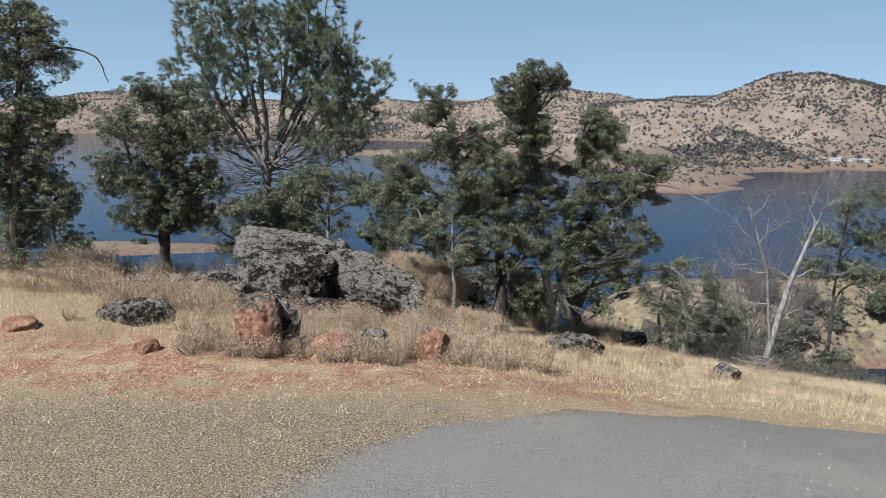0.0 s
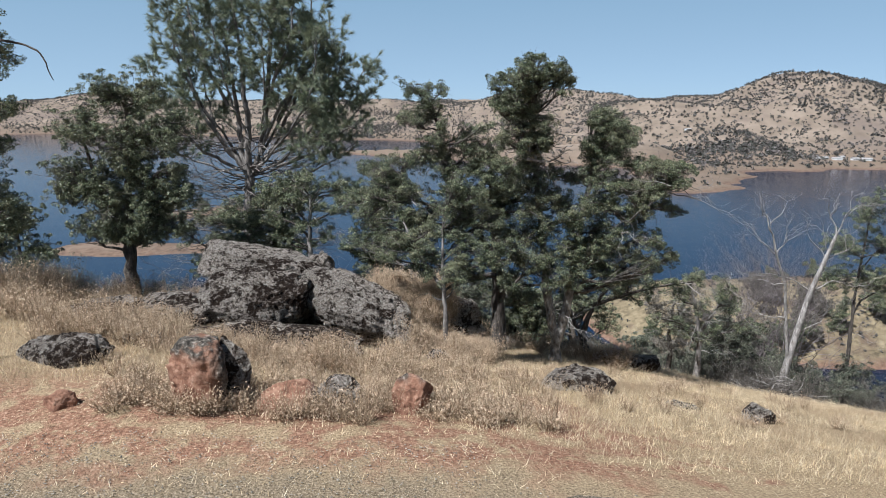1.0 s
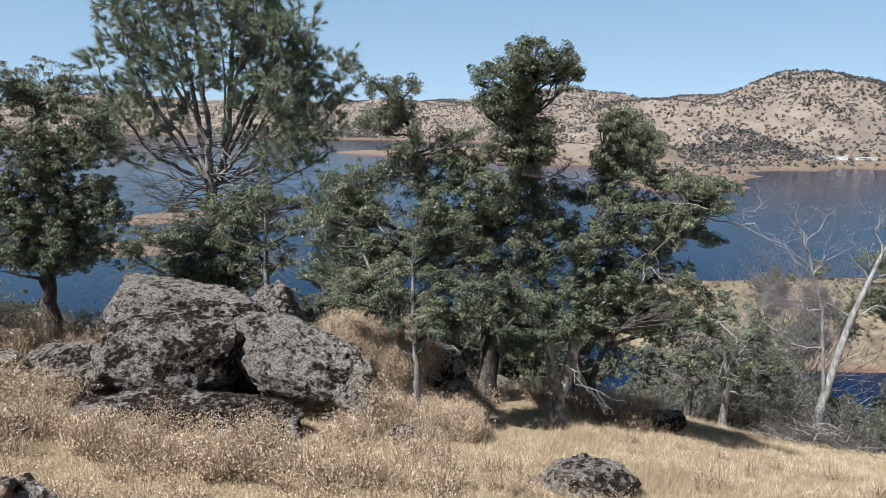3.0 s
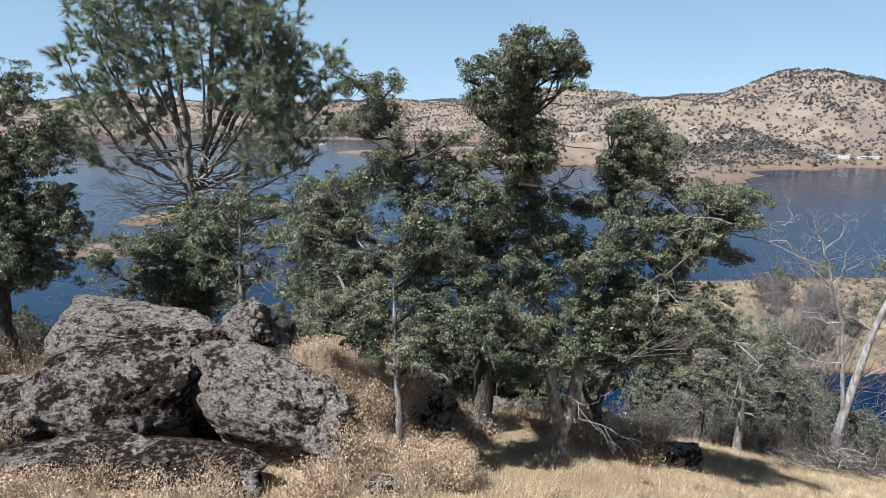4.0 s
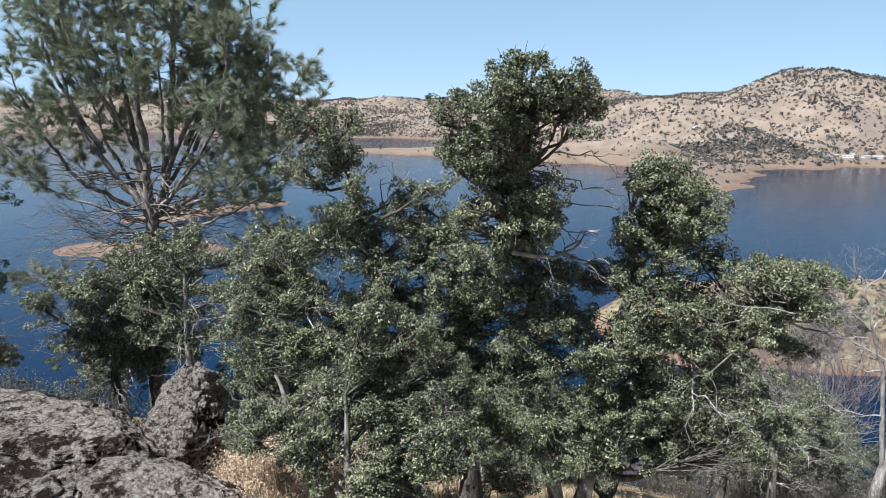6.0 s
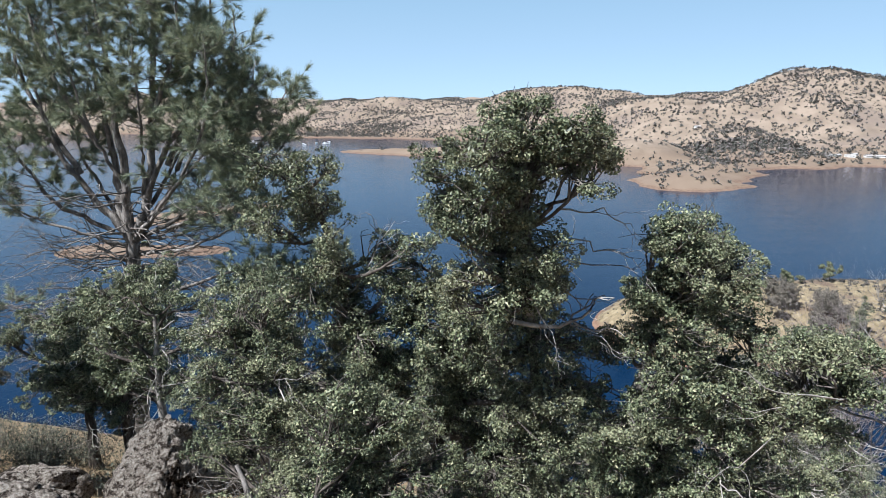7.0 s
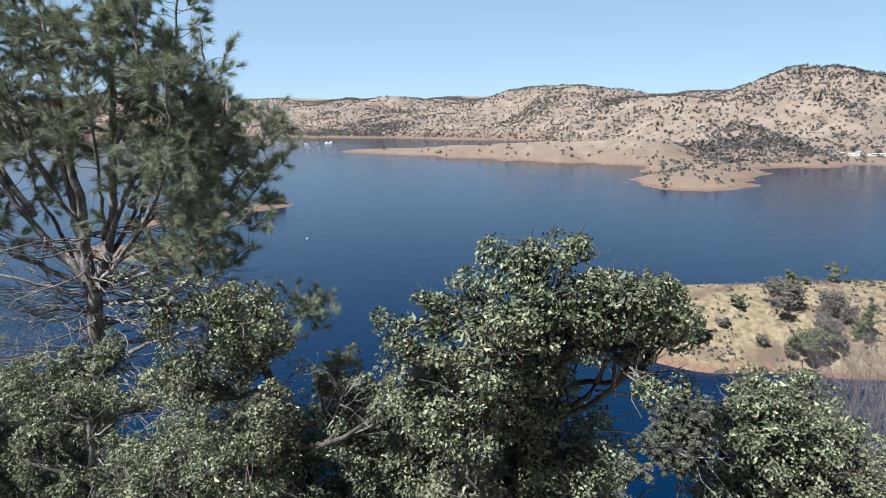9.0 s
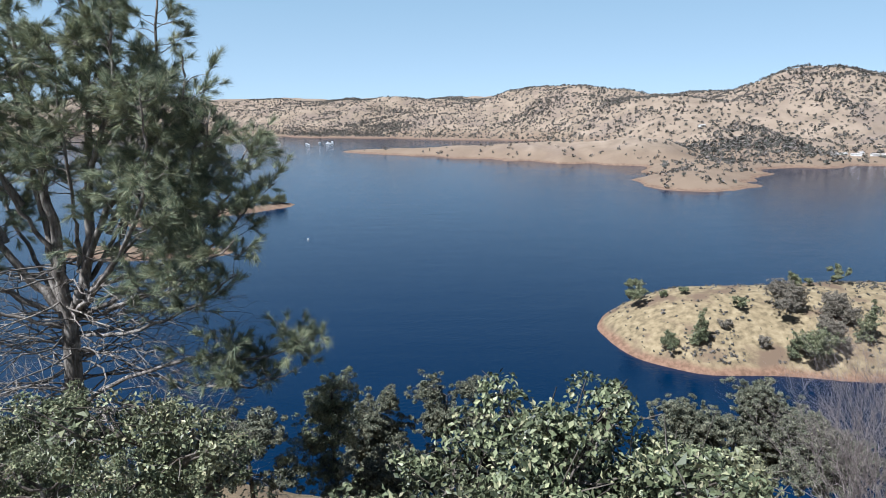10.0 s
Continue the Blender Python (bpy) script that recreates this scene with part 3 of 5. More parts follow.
def broadleaf(name, label, trunks, blobs, leaf=0.05, density=1.0, material=None, trunk_mat=None, seed=1, dead=0, group="", category="tree", squash=0.82, per=70, bare_limbs=()):
    """A tree: trunks, a limb into every clump of the crown, twigs, leaves or needles."""
    rng = np.random.default_rng(seed)
    base = trunks[0][0][0]
    foot = np.array([base[0], base[1], float(land(base[0], base[1])) - 0.05])
    ob = thing(name, foot, label, category, group)
    lines, stems = [], []
    for pts, r0, r1 in trunks:
        pts = np.asarray(pts, float)
        s = np.linspace(0, len(pts) - 1, len(pts) * 4)
        fine = np.stack([np.interp(s, np.arange(len(pts)), pts[:, k]) for k in range(3)], 1)
        fine[1:-1] = (fine[:-2] + fine[1:-1] * 2 + fine[2:]) / 4
        fine[1:] += rng.normal(0, r0 * 0.12, (len(fine) - 1, 3))
        rad = np.linspace(r0, r1, len(fine)) * (1 + 0.08 * rng.normal(size=len(fine)))
        if len(lines) == 0:
            rad[0] *= 1.35
            rad[1] *= 1.1
        g = Geo()
        tube(g, fine, rad, 10)
        stems.append(part("trunk", g, trunk_mat or M_BARK, ob))
        lines.append((fine, rad))
    twigs, crown = Geo(), Geo()
    inner = [] if leaf > 0.2 else [(*(np.array(b[:3]) * 0.55 + limb_from(lines, np.array(b[:3]), rng)[0] * 0.45 + rng.normal(0, 0.15, 3)), b[3] * 0.7) for b in blobs if rng.uniform() < 0.45]
    for bx, by, bz, br in list(blobs) + inner:
        c = np.array([bx, by, bz], float)
        s, r, which = limb_from(lines, c, rng)
        g = Geo()
        reach = curve(s, c, 8, rng, 0.10)
        r = min(r * 0.7, 0.02 + 0.02 * np.linalg.norm(c - s))
        tube(g, reach, np.linspace(r, 0.012, 8), 6)
        # limbs wear dark bark to carry the crown's shade, whatever the trunk
        part("limb", g, M_BARK_DARK, stems[which])
        n = max(6, int(density * 15 * (br / 0.45) ** 2))
        # twigs gather in bunches, with gaps of sky between them
        bunch = max(4, n // 4)
        d = unit(rng.normal(size=(bunch, 3)) + np.array([0, 0, 0.2]))
        uneven = 1 + 0.75 * np.array([noise.noise(Vector(q) * 1.6 + Vector((bx * 3, bz * 3, seed))) for q in d])
        heads = c + d * (br * 0.84 * rng.uniform(0.1, 1, bunch) ** 0.4 * uneven)[:, None] * np.array([1.08, 1.0, squash])
        pick = rng.integers(0, bunch, n)
        ends = heads[pick] + rng.normal(0, 0.2 * br, (n, 3))
        d = unit(ends - c)
        for e in ends:
            f = reach[rng.integers(4, 8)]
            line = curve(f, e, 3, rng, 0.12)
            tube(twigs, line, np.linspace(0.01, 0.004, 3), 3)
            for q in range(1 if leaf < 0.043 else 0):
                tube(twigs, curve(line[1], e + rng.normal(0, 0.09, 3), 3, rng, 0.1), (0.005, 0.004, 0.002), 3)
        # each twig carries a tight rosette of leaves that faces outwards
        tuft = (0.062 + 0.9 * leaf) * rng.uniform(0.65, 1.25, n)
        way = unit(rng.normal(size=(n, per, 3)) + d[:, None] * 0.7 + np.array([0, 0, 0.25]))
        at = ends[:, None] + way * (tuft[:, None] * rng.uniform(0.35, 1.0, (n, per)) ** 0.6)[..., None] * np.array([1.15, 1.15, 0.8])
        leaves(crown, at.reshape(-1, 3), rng, leaf if leaf < 0.043 else leaf * 1.25, 0.6, 0.45, way.reshape(-1, 3) * 0.8, leaf < 0.043)
        # shaded old leaves fill the heart of the clump
        m = int(min(density, 1.3) * (330 if leaf < 0.043 else 170) * (br / 0.45) ** 2)
        heart = c + unit(rng.normal(size=(m, 3))) * (br * 0.56 * rng.uniform(0, 1, (m, 1)) ** 0.5) * np.array([1.1, 1.0, squash])
        leaves(crown, heart, rng, 0.055 if leaf < 0.043 else leaf * 1.4, 0.7, 0.3, None, False)
    for k in range(dead):
        pts, rad = lines[rng.integers(0, len(lines))]
        i = rng.integers(len(pts) // 4, len(pts))
        g = Geo()
        fan(g, pts[i], rng.normal(size=3) * np.array([1, 1, 0.35]), rng.uniform(0.35, 0.75), 0.014, 3, rng, 0.9, 0.1)
        part("dead_branch", g, M_DEAD, ob, "bare grey dead branch")
    for start, way, length, thick, depth in bare_limbs:
        g = Geo()
        fan(g, np.array(start), np.array(way), length, thick, depth, rng, 0.8, 0.06)
        part("dead_branch", g, M_DEAD, ob, "bare grey dead branch")
    if twigs.n:
        tagged(part("twig_mass", twigs, M_TWIG, ob), kind="stuff")
    part("crown", crown, material or M_OAK, ob, smooth=False)
    return ob


def at_ground(x, y, dz=-0.1):
    return (x, y, float(land(x, y)) + dz)


OAK_GROUP = "live oaks along the brink"
# bleached dead limbs under the crown of the leaning oak
BARE_LIMBS = [((1.85, 14.4, 2.1), (0.8, -0.05, 0.06), 0.55, 0.03, 2), ((2.1, 14.3, 2.9), (0.8, -0.2, -0.1), 0.45, 0.012, 3), ((2.2, 14.2, 3.2), (0.9, -0.1, 0.1), 0.4, 0.011, 3),
              ((2.15, 14.4, 2.6), (0.7, -0.3, -0.5), 0.4, 0.012, 3), ((2.25, 14.4, 2.15), (0.9, -0.2, -0.35), 0.4, 0.011, 3), ((2.0, 14.2, 2.4), (0.4, -0.4, -0.6), 0.35, 0.01, 3)]
broadleaf(
    "oak_tree", "live oak with a pale forked trunk and a leaning crown", [
        ([at_ground(2.72, 15.05), (2.7, 15.05, -2.0), (2.5, 15.05, -1.2), (2.4, 15.15, 0.0), (2.2, 15.05, 1.2), (2.0, 14.6, 2.4), (1.85, 14.0, 3.5)], 0.14, 0.02),
        ([(2.75, 15.05, -2.1), (2.95, 15.0, -1.3), (3.0, 14.9, -0.2), (3.15, 14.7, 1.0), (3.3, 14.6, 2.4)], 0.13, 0.03),
        ([(3.0, 14.9, -0.3), (3.6, 14.6, 0.3), (4.2, 14.1, 1.1), (4.7, 13.8, 1.6)], 0.04, 0.012)],
    [(1.8, 13.89, 3.9, 0.28), (2.19, 13.83, 3.89, 0.25), (2.5, 14.01, 3.82, 0.17), (1.52, 13.68, 3.71, 0.28), (2.03, 14.03, 3.69, 0.23), (1.28, 14.0, 3.34, 0.3), (1.61, 13.85, 3.37, 0.31), (1.93, 14.22, 3.13, 0.34), (1.56, 14.4, 2.99, 0.34), (2.0, 14.1, 2.82, 0.34), (1.71, 14.37, 2.65, 0.31), (1.21, 14.06, 3.07, 0.24), (2.17, 14.48, 2.47, 0.34), (1.88, 14.54, 2.28, 0.34)]
    + [(1.13, 13.9, 3.54, 0.16), (1.28, 13.99, 3.72, 0.16), (1.5, 14.33, 3.77, 0.18), (1.67, 14.2, 3.95, 0.16), (1.81, 13.91, 4.08, 0.13), (2.04, 14.11, 4.06, 0.15), (1.6, 14.14, 3.6, 0.18), (1.79, 13.95, 3.79, 0.18), (2.08, 14.29, 3.74, 0.2), (2.21, 13.92, 3.87, 0.15), (2.46, 14.08, 3.75, 0.15), (2.63, 14.16, 3.68, 0.13), (1.2, 14.11, 3.27, 0.17), (1.46, 14.2, 3.35, 0.19), (1.72, 14.29, 3.4, 0.2), (2.04, 14.42, 3.39, 0.18), (1.42, 14.02, 3.19, 0.16), (1.72, 14.24, 3.14, 0.18), (2.48, 14.16, 3.74, 0.13), (2.63, 14.04, 3.68, 0.13), (2.29, 13.95, 3.7, 0.13), (1.12, 14.04, 3.69, 0.13), (1.28, 14.22, 3.72, 0.13)]
    + [(3.35, 14.28, 2.91, 0.25), (3.81, 14.65, 2.78, 0.3), (3.38, 14.54, 2.58, 0.33), (3.88, 14.56, 2.47, 0.29), (3.24, 14.64, 2.19, 0.34), (3.59, 14.41, 2.13, 0.38), (4.05, 14.61, 1.93, 0.29), (3.01, 14.68, 1.66, 0.4), (3.41, 14.21, 1.67, 0.41), (4.03, 14.66, 1.5, 0.4), (4.22, 14.39, 1.2, 0.33), (3.13, 14.44, 1.2, 0.42), (3.6, 14.24, 1.17, 0.43), (4.09, 14.57, 0.87, 0.35), (2.81, 14.33, 0.83, 0.42), (3.47, 14.67, 0.55, 0.46), (3.9, 14.32, 0.58, 0.4), (2.8, 14.49, 0.2, 0.43), (3.26, 14.39, 0.06, 0.44), (3.77, 14.52, 0.05, 0.43), (4.12, 14.27, 0.1, 0.34), (3.01, 14.26, -0.31, 0.34), (3.67, 14.6, -0.46, 0.39), (4.17, 14.6, -0.51, 0.33)]
    + [(4.34, 13.78, 1.93, 0.3), (4.75, 13.92, 1.96, 0.31), (4.83, 13.63, 1.71, 0.23), (4.6, 13.89, 1.62, 0.31), (4.18, 13.62, 1.48, 0.22), (4.16, 13.94, 1.17, 0.22), (2.45, 14.65, 0.56, 0.39), (2.39, 14.64, -0.03, 0.39), (2.66, 14.79, 1.11, 0.4), (4.47, 14.71, 0.36, 0.3), (4.55, 14.72, -0.16, 0.28)]
    + [(4.4, 13.92, 0.48, 0.28), (4.84, 14.06, 0.1, 0.3), (4.53, 14.01, -0.04, 0.28)]
    + [(4.13, 14.02, 1.99, 0.2), (4.36, 13.96, 2.06, 0.2), (4.7, 14.12, 1.98, 0.19), (4.51, 14.32, 1.5, 0.26), (4.56, 13.91, 1.69, 0.24), (4.12, 14.06, 1.5, 0.22), (4.62, 14.18, 1.15, 0.25), (5.05, 14.29, 1.02, 0.23), (4.04, 14.35, 1.49, 0.22), (3.59, 13.92, 1.54, 0.2), (4.01, 14.12, 1.14, 0.21), (3.45, 14.29, 1.14, 0.22)]
    + [(1.55, 13.87, 2.73, 0.24), (1.34, 14.01, 2.49, 0.25), (1.71, 13.96, 2.39, 0.25), (1.94, 14.07, 2.61, 0.2), (2.1, 13.93, 2.45, 0.2)]
    + [(3.2, 14.4, 2.85, 0.26), (3.62, 14.5, 2.85, 0.26), (3.85, 14.4, 2.6, 0.24), (3.4, 14.35, 2.5, 0.28), (3.1, 14.3, 2.3, 0.26), (3.75, 14.3, 2.25, 0.26)],
    0.028, 3.6, per=84, seed=5, dead=13, bare_limbs=BARE_LIMBS, group=OAK_GROUP)
broadleaf(
    "oak_tree", "dense dark-trunked live oak with dead inner branches", [
        ([at_ground(1.45, 16.0), (1.45, 16.0, -1.6), (1.4, 15.9, -0.4), (1.2, 15.7, 1.0), (1.2, 15.6, 2.2)], 0.2, 0.04),
        ([(1.4, 15.9, -0.6), (0.8, 15.6, 0.6), (0.2, 15.3, 1.8), (-0.1, 15.1, 3.2)], 0.1, 0.025),
        ([(0.8, 15.6, 0.5), (-0.2, 15.3, 1.0), (-1.1, 15.2, 1.4)], 0.06, 0.02)],
    [(-0.62, 14.83, 3.55, 0.24), (-0.27, 15.02, 3.48, 0.29), (0.08, 14.85, 3.47, 0.22), (-0.26, 14.92, 3.27, 0.2), (-0.55, 14.93, 2.99, 0.29), (-0.25, 15.32, 2.9, 0.36), (0.11, 14.88, 2.72, 0.26), (-0.14, 14.98, 2.46, 0.35), (-0.33, 15.1, 2.15, 0.4), (-0.7, 15.31, 1.95, 0.38), (0.05, 15.38, 2.17, 0.37), (0.65, 15.22, 2.55, 0.3), (0.91, 14.93, 2.74, 0.22), (0.73, 15.13, 2.22, 0.35), (1.14, 15.22, 2.12, 0.42), (1.37, 14.83, 1.91, 0.4), (0.8, 15.21, 1.79, 0.46), (0.32, 15.02, 1.81, 0.45), (1.55, 15.15, 1.46, 0.48), (0.97, 15.2, 1.28, 0.48)]
    + [(0.45, 15.5, 1.22, 0.48), (1.49, 15.41, 0.87, 0.5), (1.99, 14.78, 1.97, 0.42), (2.4, 14.57, 1.77, 0.41), (1.92, 14.75, 1.54, 0.46), (2.33, 14.53, 1.3, 0.45), (2.01, 14.74, 0.96, 0.46), (1.67, 15.42, 0.32, 0.5), (2.13, 14.91, 0.31, 0.47), (1.14, 15.34, 0.72, 0.47), (1.76, 14.46, 0.04, 0.41), (2.3, 14.77, -0.35, 0.4), (2.6, 14.57, -0.62, 0.33), (1.6, 15.54, -0.87, 0.39), (1.88, 14.68, -0.94, 0.34)]
    + [(-1.2, 15.23, 1.8, 0.36), (-0.94, 15.55, 1.57, 0.42), (-1.49, 15.24, 1.2, 0.36), (-1.07, 15.21, 1.12, 0.44), (-0.55, 15.21, 1.29, 0.44), (-1.29, 15.29, 0.56, 0.43), (-0.72, 15.06, 0.63, 0.43), (-0.25, 15.33, 0.73, 0.45), (-1.69, 15.55, 0.77, 0.31), (-1.5, 15.34, 0.14, 0.32)],
    0.028, 3.6, per=82, trunk_mat=M_BARK_DARK, seed=6, dead=16, group=OAK_GROUP)
broadleaf(
    "oak_tree", "young live oak with a thin grey stem and full crown", [
        ([at_ground(0.15, 13.35), (0.15, 13.35, -0.9), (0.1, 13.5, -0.1), (0.1, 13.6, 0.8)], 0.06, 0.02),
        ([(0.12, 13.4, -0.4), (-0.4, 13.7, 0.3), (-0.7, 13.9, 0.9)], 0.04, 0.02)],
    [(0.23, 13.87, 1.21, 0.39), (0.66, 14.01, 1.09, 0.4), (-0.23, 13.94, 0.65, 0.4), (0.22, 13.87, 0.64, 0.43), (0.66, 13.92, 0.5, 0.43), (1.1, 13.92, 0.77, 0.38), (-0.47, 13.53, 0.42, 0.34), (-0.07, 13.69, 0.2, 0.38), (0.45, 13.59, 0.12, 0.38), (0.95, 13.53, 0.22, 0.34), (1.28, 13.75, 0.4, 0.32), (-0.76, 13.57, 0.56, 0.31), (-1.01, 13.78, 0.18, 0.23), (0.73, 13.76, -0.23, 0.3), (0.17, 13.42, -0.03, 0.27), (-0.37, 13.66, -0.02, 0.26), (0.4, 13.62, 1.63, 0.31), (0.82, 13.84, 1.43, 0.32), (1.16, 13.41, 0.08, 0.25)],
    0.028, 3.8, per=82, trunk_mat=M_BARK_PINE, seed=7, dead=4, group=OAK_GROUP)
broadleaf(
    "oak_tree", "small round live oak behind the boulders", [([at_ground(-1.75, 17.5), (-1.7, 17.5, -1.4), (-1.65, 17.5, 0.0), (-1.6, 17.5, 1.2)], 0.1, 0.03)],
    [(-1.56, 17.5, 1.49, 0.5), (-2.1, 17.5, 0.81, 0.58), (-1.26, 17.5, 0.78, 0.55), (-1.68, 17.5, 0.0, 0.62), (-2.15, 17.5, -0.4, 0.52), (-1.17, 17.5, -0.21, 0.56), (-1.85, 17.5, -0.88, 0.42)],
    0.045, 2.6, seed=8, dead=3, group=OAK_GROUP)
broadleaf(
    "oak_tree", "broad dark live oak standing over dry grass", [
        ([at_ground(-8.2, 17.4), (-8.2, 17.4, -0.9), (-8.1, 17.4, 0.4), (-7.9, 17.4, 1.8), (-7.8, 17.4, 3.2)], 0.19, 0.04),
        ([(-8.15, 17.4, -0.4), (-8.7, 17.4, 0.8), (-9.0, 17.4, 2.4)], 0.1, 0.03)],
    [(-8.09, 17.4, 3.52, 0.72), (-8.92, 17.4, 2.62, 0.78), (-7.22, 17.4, 3.51, 0.62), (-6.79, 17.4, 2.59, 0.74), (-7.84, 17.4, 2.17, 0.9), (-9.4, 17.4, 1.49, 0.66), (-8.7, 17.4, 1.12, 0.76), (-7.38, 17.4, 1.19, 0.76), (-6.69, 17.4, 1.48, 0.5), (-8.44, 17.4, 0.3, 0.6), (-7.6, 17.4, 0.27, 0.6), (-9.46, 17.4, 0.99, 0.6), (-8.53, 17.3, 0.66, 0.65), (-7.41, 17.3, 0.66, 0.65), (-6.6, 17.4, 0.95, 0.5), (-9.1, 17.4, 0.05, 0.5), (-7.97, 17.3, -0.05, 0.55), (-7.0, 17.4, 0.05, 0.5)],
    0.046, 3.2, trunk_mat=M_BARK_DARK, seed=9, dead=4, group=OAK_GROUP)
broadleaf(
    "oak_tree", "tall live oak with a dead bent branch", [
        ([at_ground(-9.75, 13.6), (-9.7, 13.6, 0.6), (-9.5, 13.7, 2.0), (-9.3, 13.8, 3.4), (-9.1, 13.8, 4.7)], 0.15, 0.04),
        ([(-9.6, 13.6, 1.0), (-10.2, 13.8, 2.4), (-10.4, 13.8, 4.2)], 0.09, 0.03),
        ([(-9.1, 13.8, 4.0), (-8.3, 13.8, 4.45), (-7.75, 13.8, 4.36), (-7.45, 13.8, 4.2), (-7.3, 13.8, 3.7)], 0.035, 0.008)],
    [(-8.76, 13.8, 4.7, 0.62), (-9.4, 13.8, 4.08, 0.7), (-8.39, 13.8, 4.15, 0.48), (-9.0, 13.8, 3.19, 0.68), (-9.65, 13.8, 2.59, 0.66), (-8.35, 13.8, 3.25, 0.36), (-9.2, 13.8, 1.97, 0.56), (-9.86, 13.8, 1.4, 0.58), (-8.73, 13.8, 2.4, 0.46), (-9.24, 13.8, 5.04, 0.59), (-10.26, 13.8, 3.67, 0.91), (-10.31, 13.8, 4.71, 0.9), (-10.63, 13.8, 2.35, 0.93), (-9.72, 13.8, 1.85, 0.5), (-9.1, 13.8, 1.72, 0.48), (-8.64, 13.8, 1.46, 0.4), (-9.63, 13.8, 0.85, 0.5), (-8.9, 13.8, 0.75, 0.42), (-10.0, 13.8, 0.3, 0.5), (-8.35, 13.8, 1.1, 0.3)],
    0.043, 3.0, trunk_mat=M_BARK_DARK, seed=10, dead=4, group=OAK_GROUP)
broadleaf(
    "oak_tree", "scrubby live oak beneath the pine", [([at_ground(-4.9, 19.4), (-4.9, 19.4, -1.6), (-4.8, 19.4, -0.4), (-4.5, 19.4, 0.6)], 0.15, 0.03)],
    [(-4.57, 19.5, 0.88, 0.48), (-3.94, 19.5, 1.17, 0.4), (-5.24, 19.5, 0.29, 0.46), (-6.0, 19.5, -0.24, 0.46), (-4.78, 19.5, -0.24, 0.46), (-5.6, 19.5, -1.2, 0.6), (-4.9, 19.5, -1.5, 0.55)]
    + [(-4.82, 18.84, 0.87, 0.48), (-4.18, 19.27, 0.96, 0.49), (-5.31, 18.94, -0.07, 0.53), (-4.6, 19.41, -0.09, 0.55), (-4.05, 19.55, -0.81, 0.46), (-5.03, 19.23, -0.97, 0.49), (-3.72, 18.81, 0.58, 0.42), (-5.84, 18.85, -0.66, 0.48)],
    0.048, 2.2, trunk_mat=M_BARK_DARK, seed=11, dead=12, group=OAK_GROUP)
broadleaf(
    "oak_tree", "leafy live oak crowding the view of the pine", [([at_ground(-3.6, 18.2), (-3.6, 18.2, -1.6), (-3.6, 18.2, -0.4), (-3.5, 18.2, 0.8)], 0.11, 0.03)],
    [(-4.25, 18.2, 0.9, 0.33), (-3.71, 18.2, 1.1, 0.33), (-3.12, 18.2, 1.1, 0.31), (-2.7, 18.2, 1.0, 0.28), (-4.12, 18.2, 0.6, 0.4), (-3.44, 18.2, 0.5, 0.4), (-2.85, 18.2, 0.4, 0.34), (-4.58, 18.2, 0.3, 0.38), (-3.85, 18.2, 0.0, 0.38), (-3.2, 18.2, -0.2, 0.36), (-4.3, 18.2, -0.4, 0.4)],
    0.045, 2.0, seed=13, dead=8, group=OAK_GROUP)
broadleaf(
    "oak_tree", "small dark oak with a curved trunk, reaching over the slope", [
        ([at_ground(3.85, 16.6), (3.82, 16.6, -3.1), (3.7, 16.6, -2.6), (3.85, 16.6, -2.0), (4.2, 16.6, -1.5)], 0.13, 0.03),
        ([(3.7, 16.6, -2.7), (3.4, 16.6, -2.1), (3.2, 16.6, -1.5)], 0.07, 0.02),
        ([(4.0, 16.6, -1.8), (4.8, 16.6, -1.5), (5.7, 16.6, -1.3), (6.4, 16.6, -1.2)], 0.05, 0.012)],
    [(3.3, 16.6, -1.5, 0.4), (3.9, 16.6, -1.3, 0.45), (4.5, 16.6, -1.3, 0.4), (5.2, 16.6, -1.15, 0.35), (6.1, 16.6, -1.3, 0.28), (6.6, 16.6, -1.15, 0.22), (5.0, 16.6, -1.7, 0.26)],
    0.042, 1.3, trunk_mat=M_BARK_DARK, seed=14, dead=8, group=OAK_GROUP)
broadleaf(
    "oak_tree", "dark oak scrub crowding the foot of the pine", [([at_ground(-6.7, 21), (-6.7, 21, -2.6), (-6.6, 21, -1.2), (-6.4, 21, -0.1)], 0.12, 0.03)],
    [(-6.75, 21, -0.08, 0.5), (-8.3, 21, -0.7, 0.5), (-5.2, 21, -0.9, 0.5), (-4.8, 20.6, -1.6, 0.5), (-7.5, 21, -0.4, 0.45), (-6.08, 21, -0.5, 0.5), (-7.16, 21, -0.98, 0.5), (-6.04, 21, -1.6, 0.5), (-6.83, 21, -1.9, 0.55), (-5.3, 21, 0.2, 0.36), (-7.7, 21, -1.75, 0.45)],
    0.05, 2.2, trunk_mat=M_BARK_DARK, seed=15, dead=26, group=OAK_GROUP)
broadleaf("oak_tree", "low dark oak scrub on the slope", [([at_ground(-13.7, 21), (-13.7, 21, -1.8), (-13.6, 21, -0.5)], 0.1, 0.03)],
    [(-13.49, 21, -0.46, 0.9), (-12.98, 21, -1.26, 0.6), (-14.4, 21, -1.26, 0.95), (-14.86, 21, -0.46, 0.78), (-13.5, 21, -1.9, 0.8)], 0.065, 1.2, trunk_mat=M_BARK_DARK, seed=12)

# trees lower down the slope
SLOPE = "oak scrub on the slope"


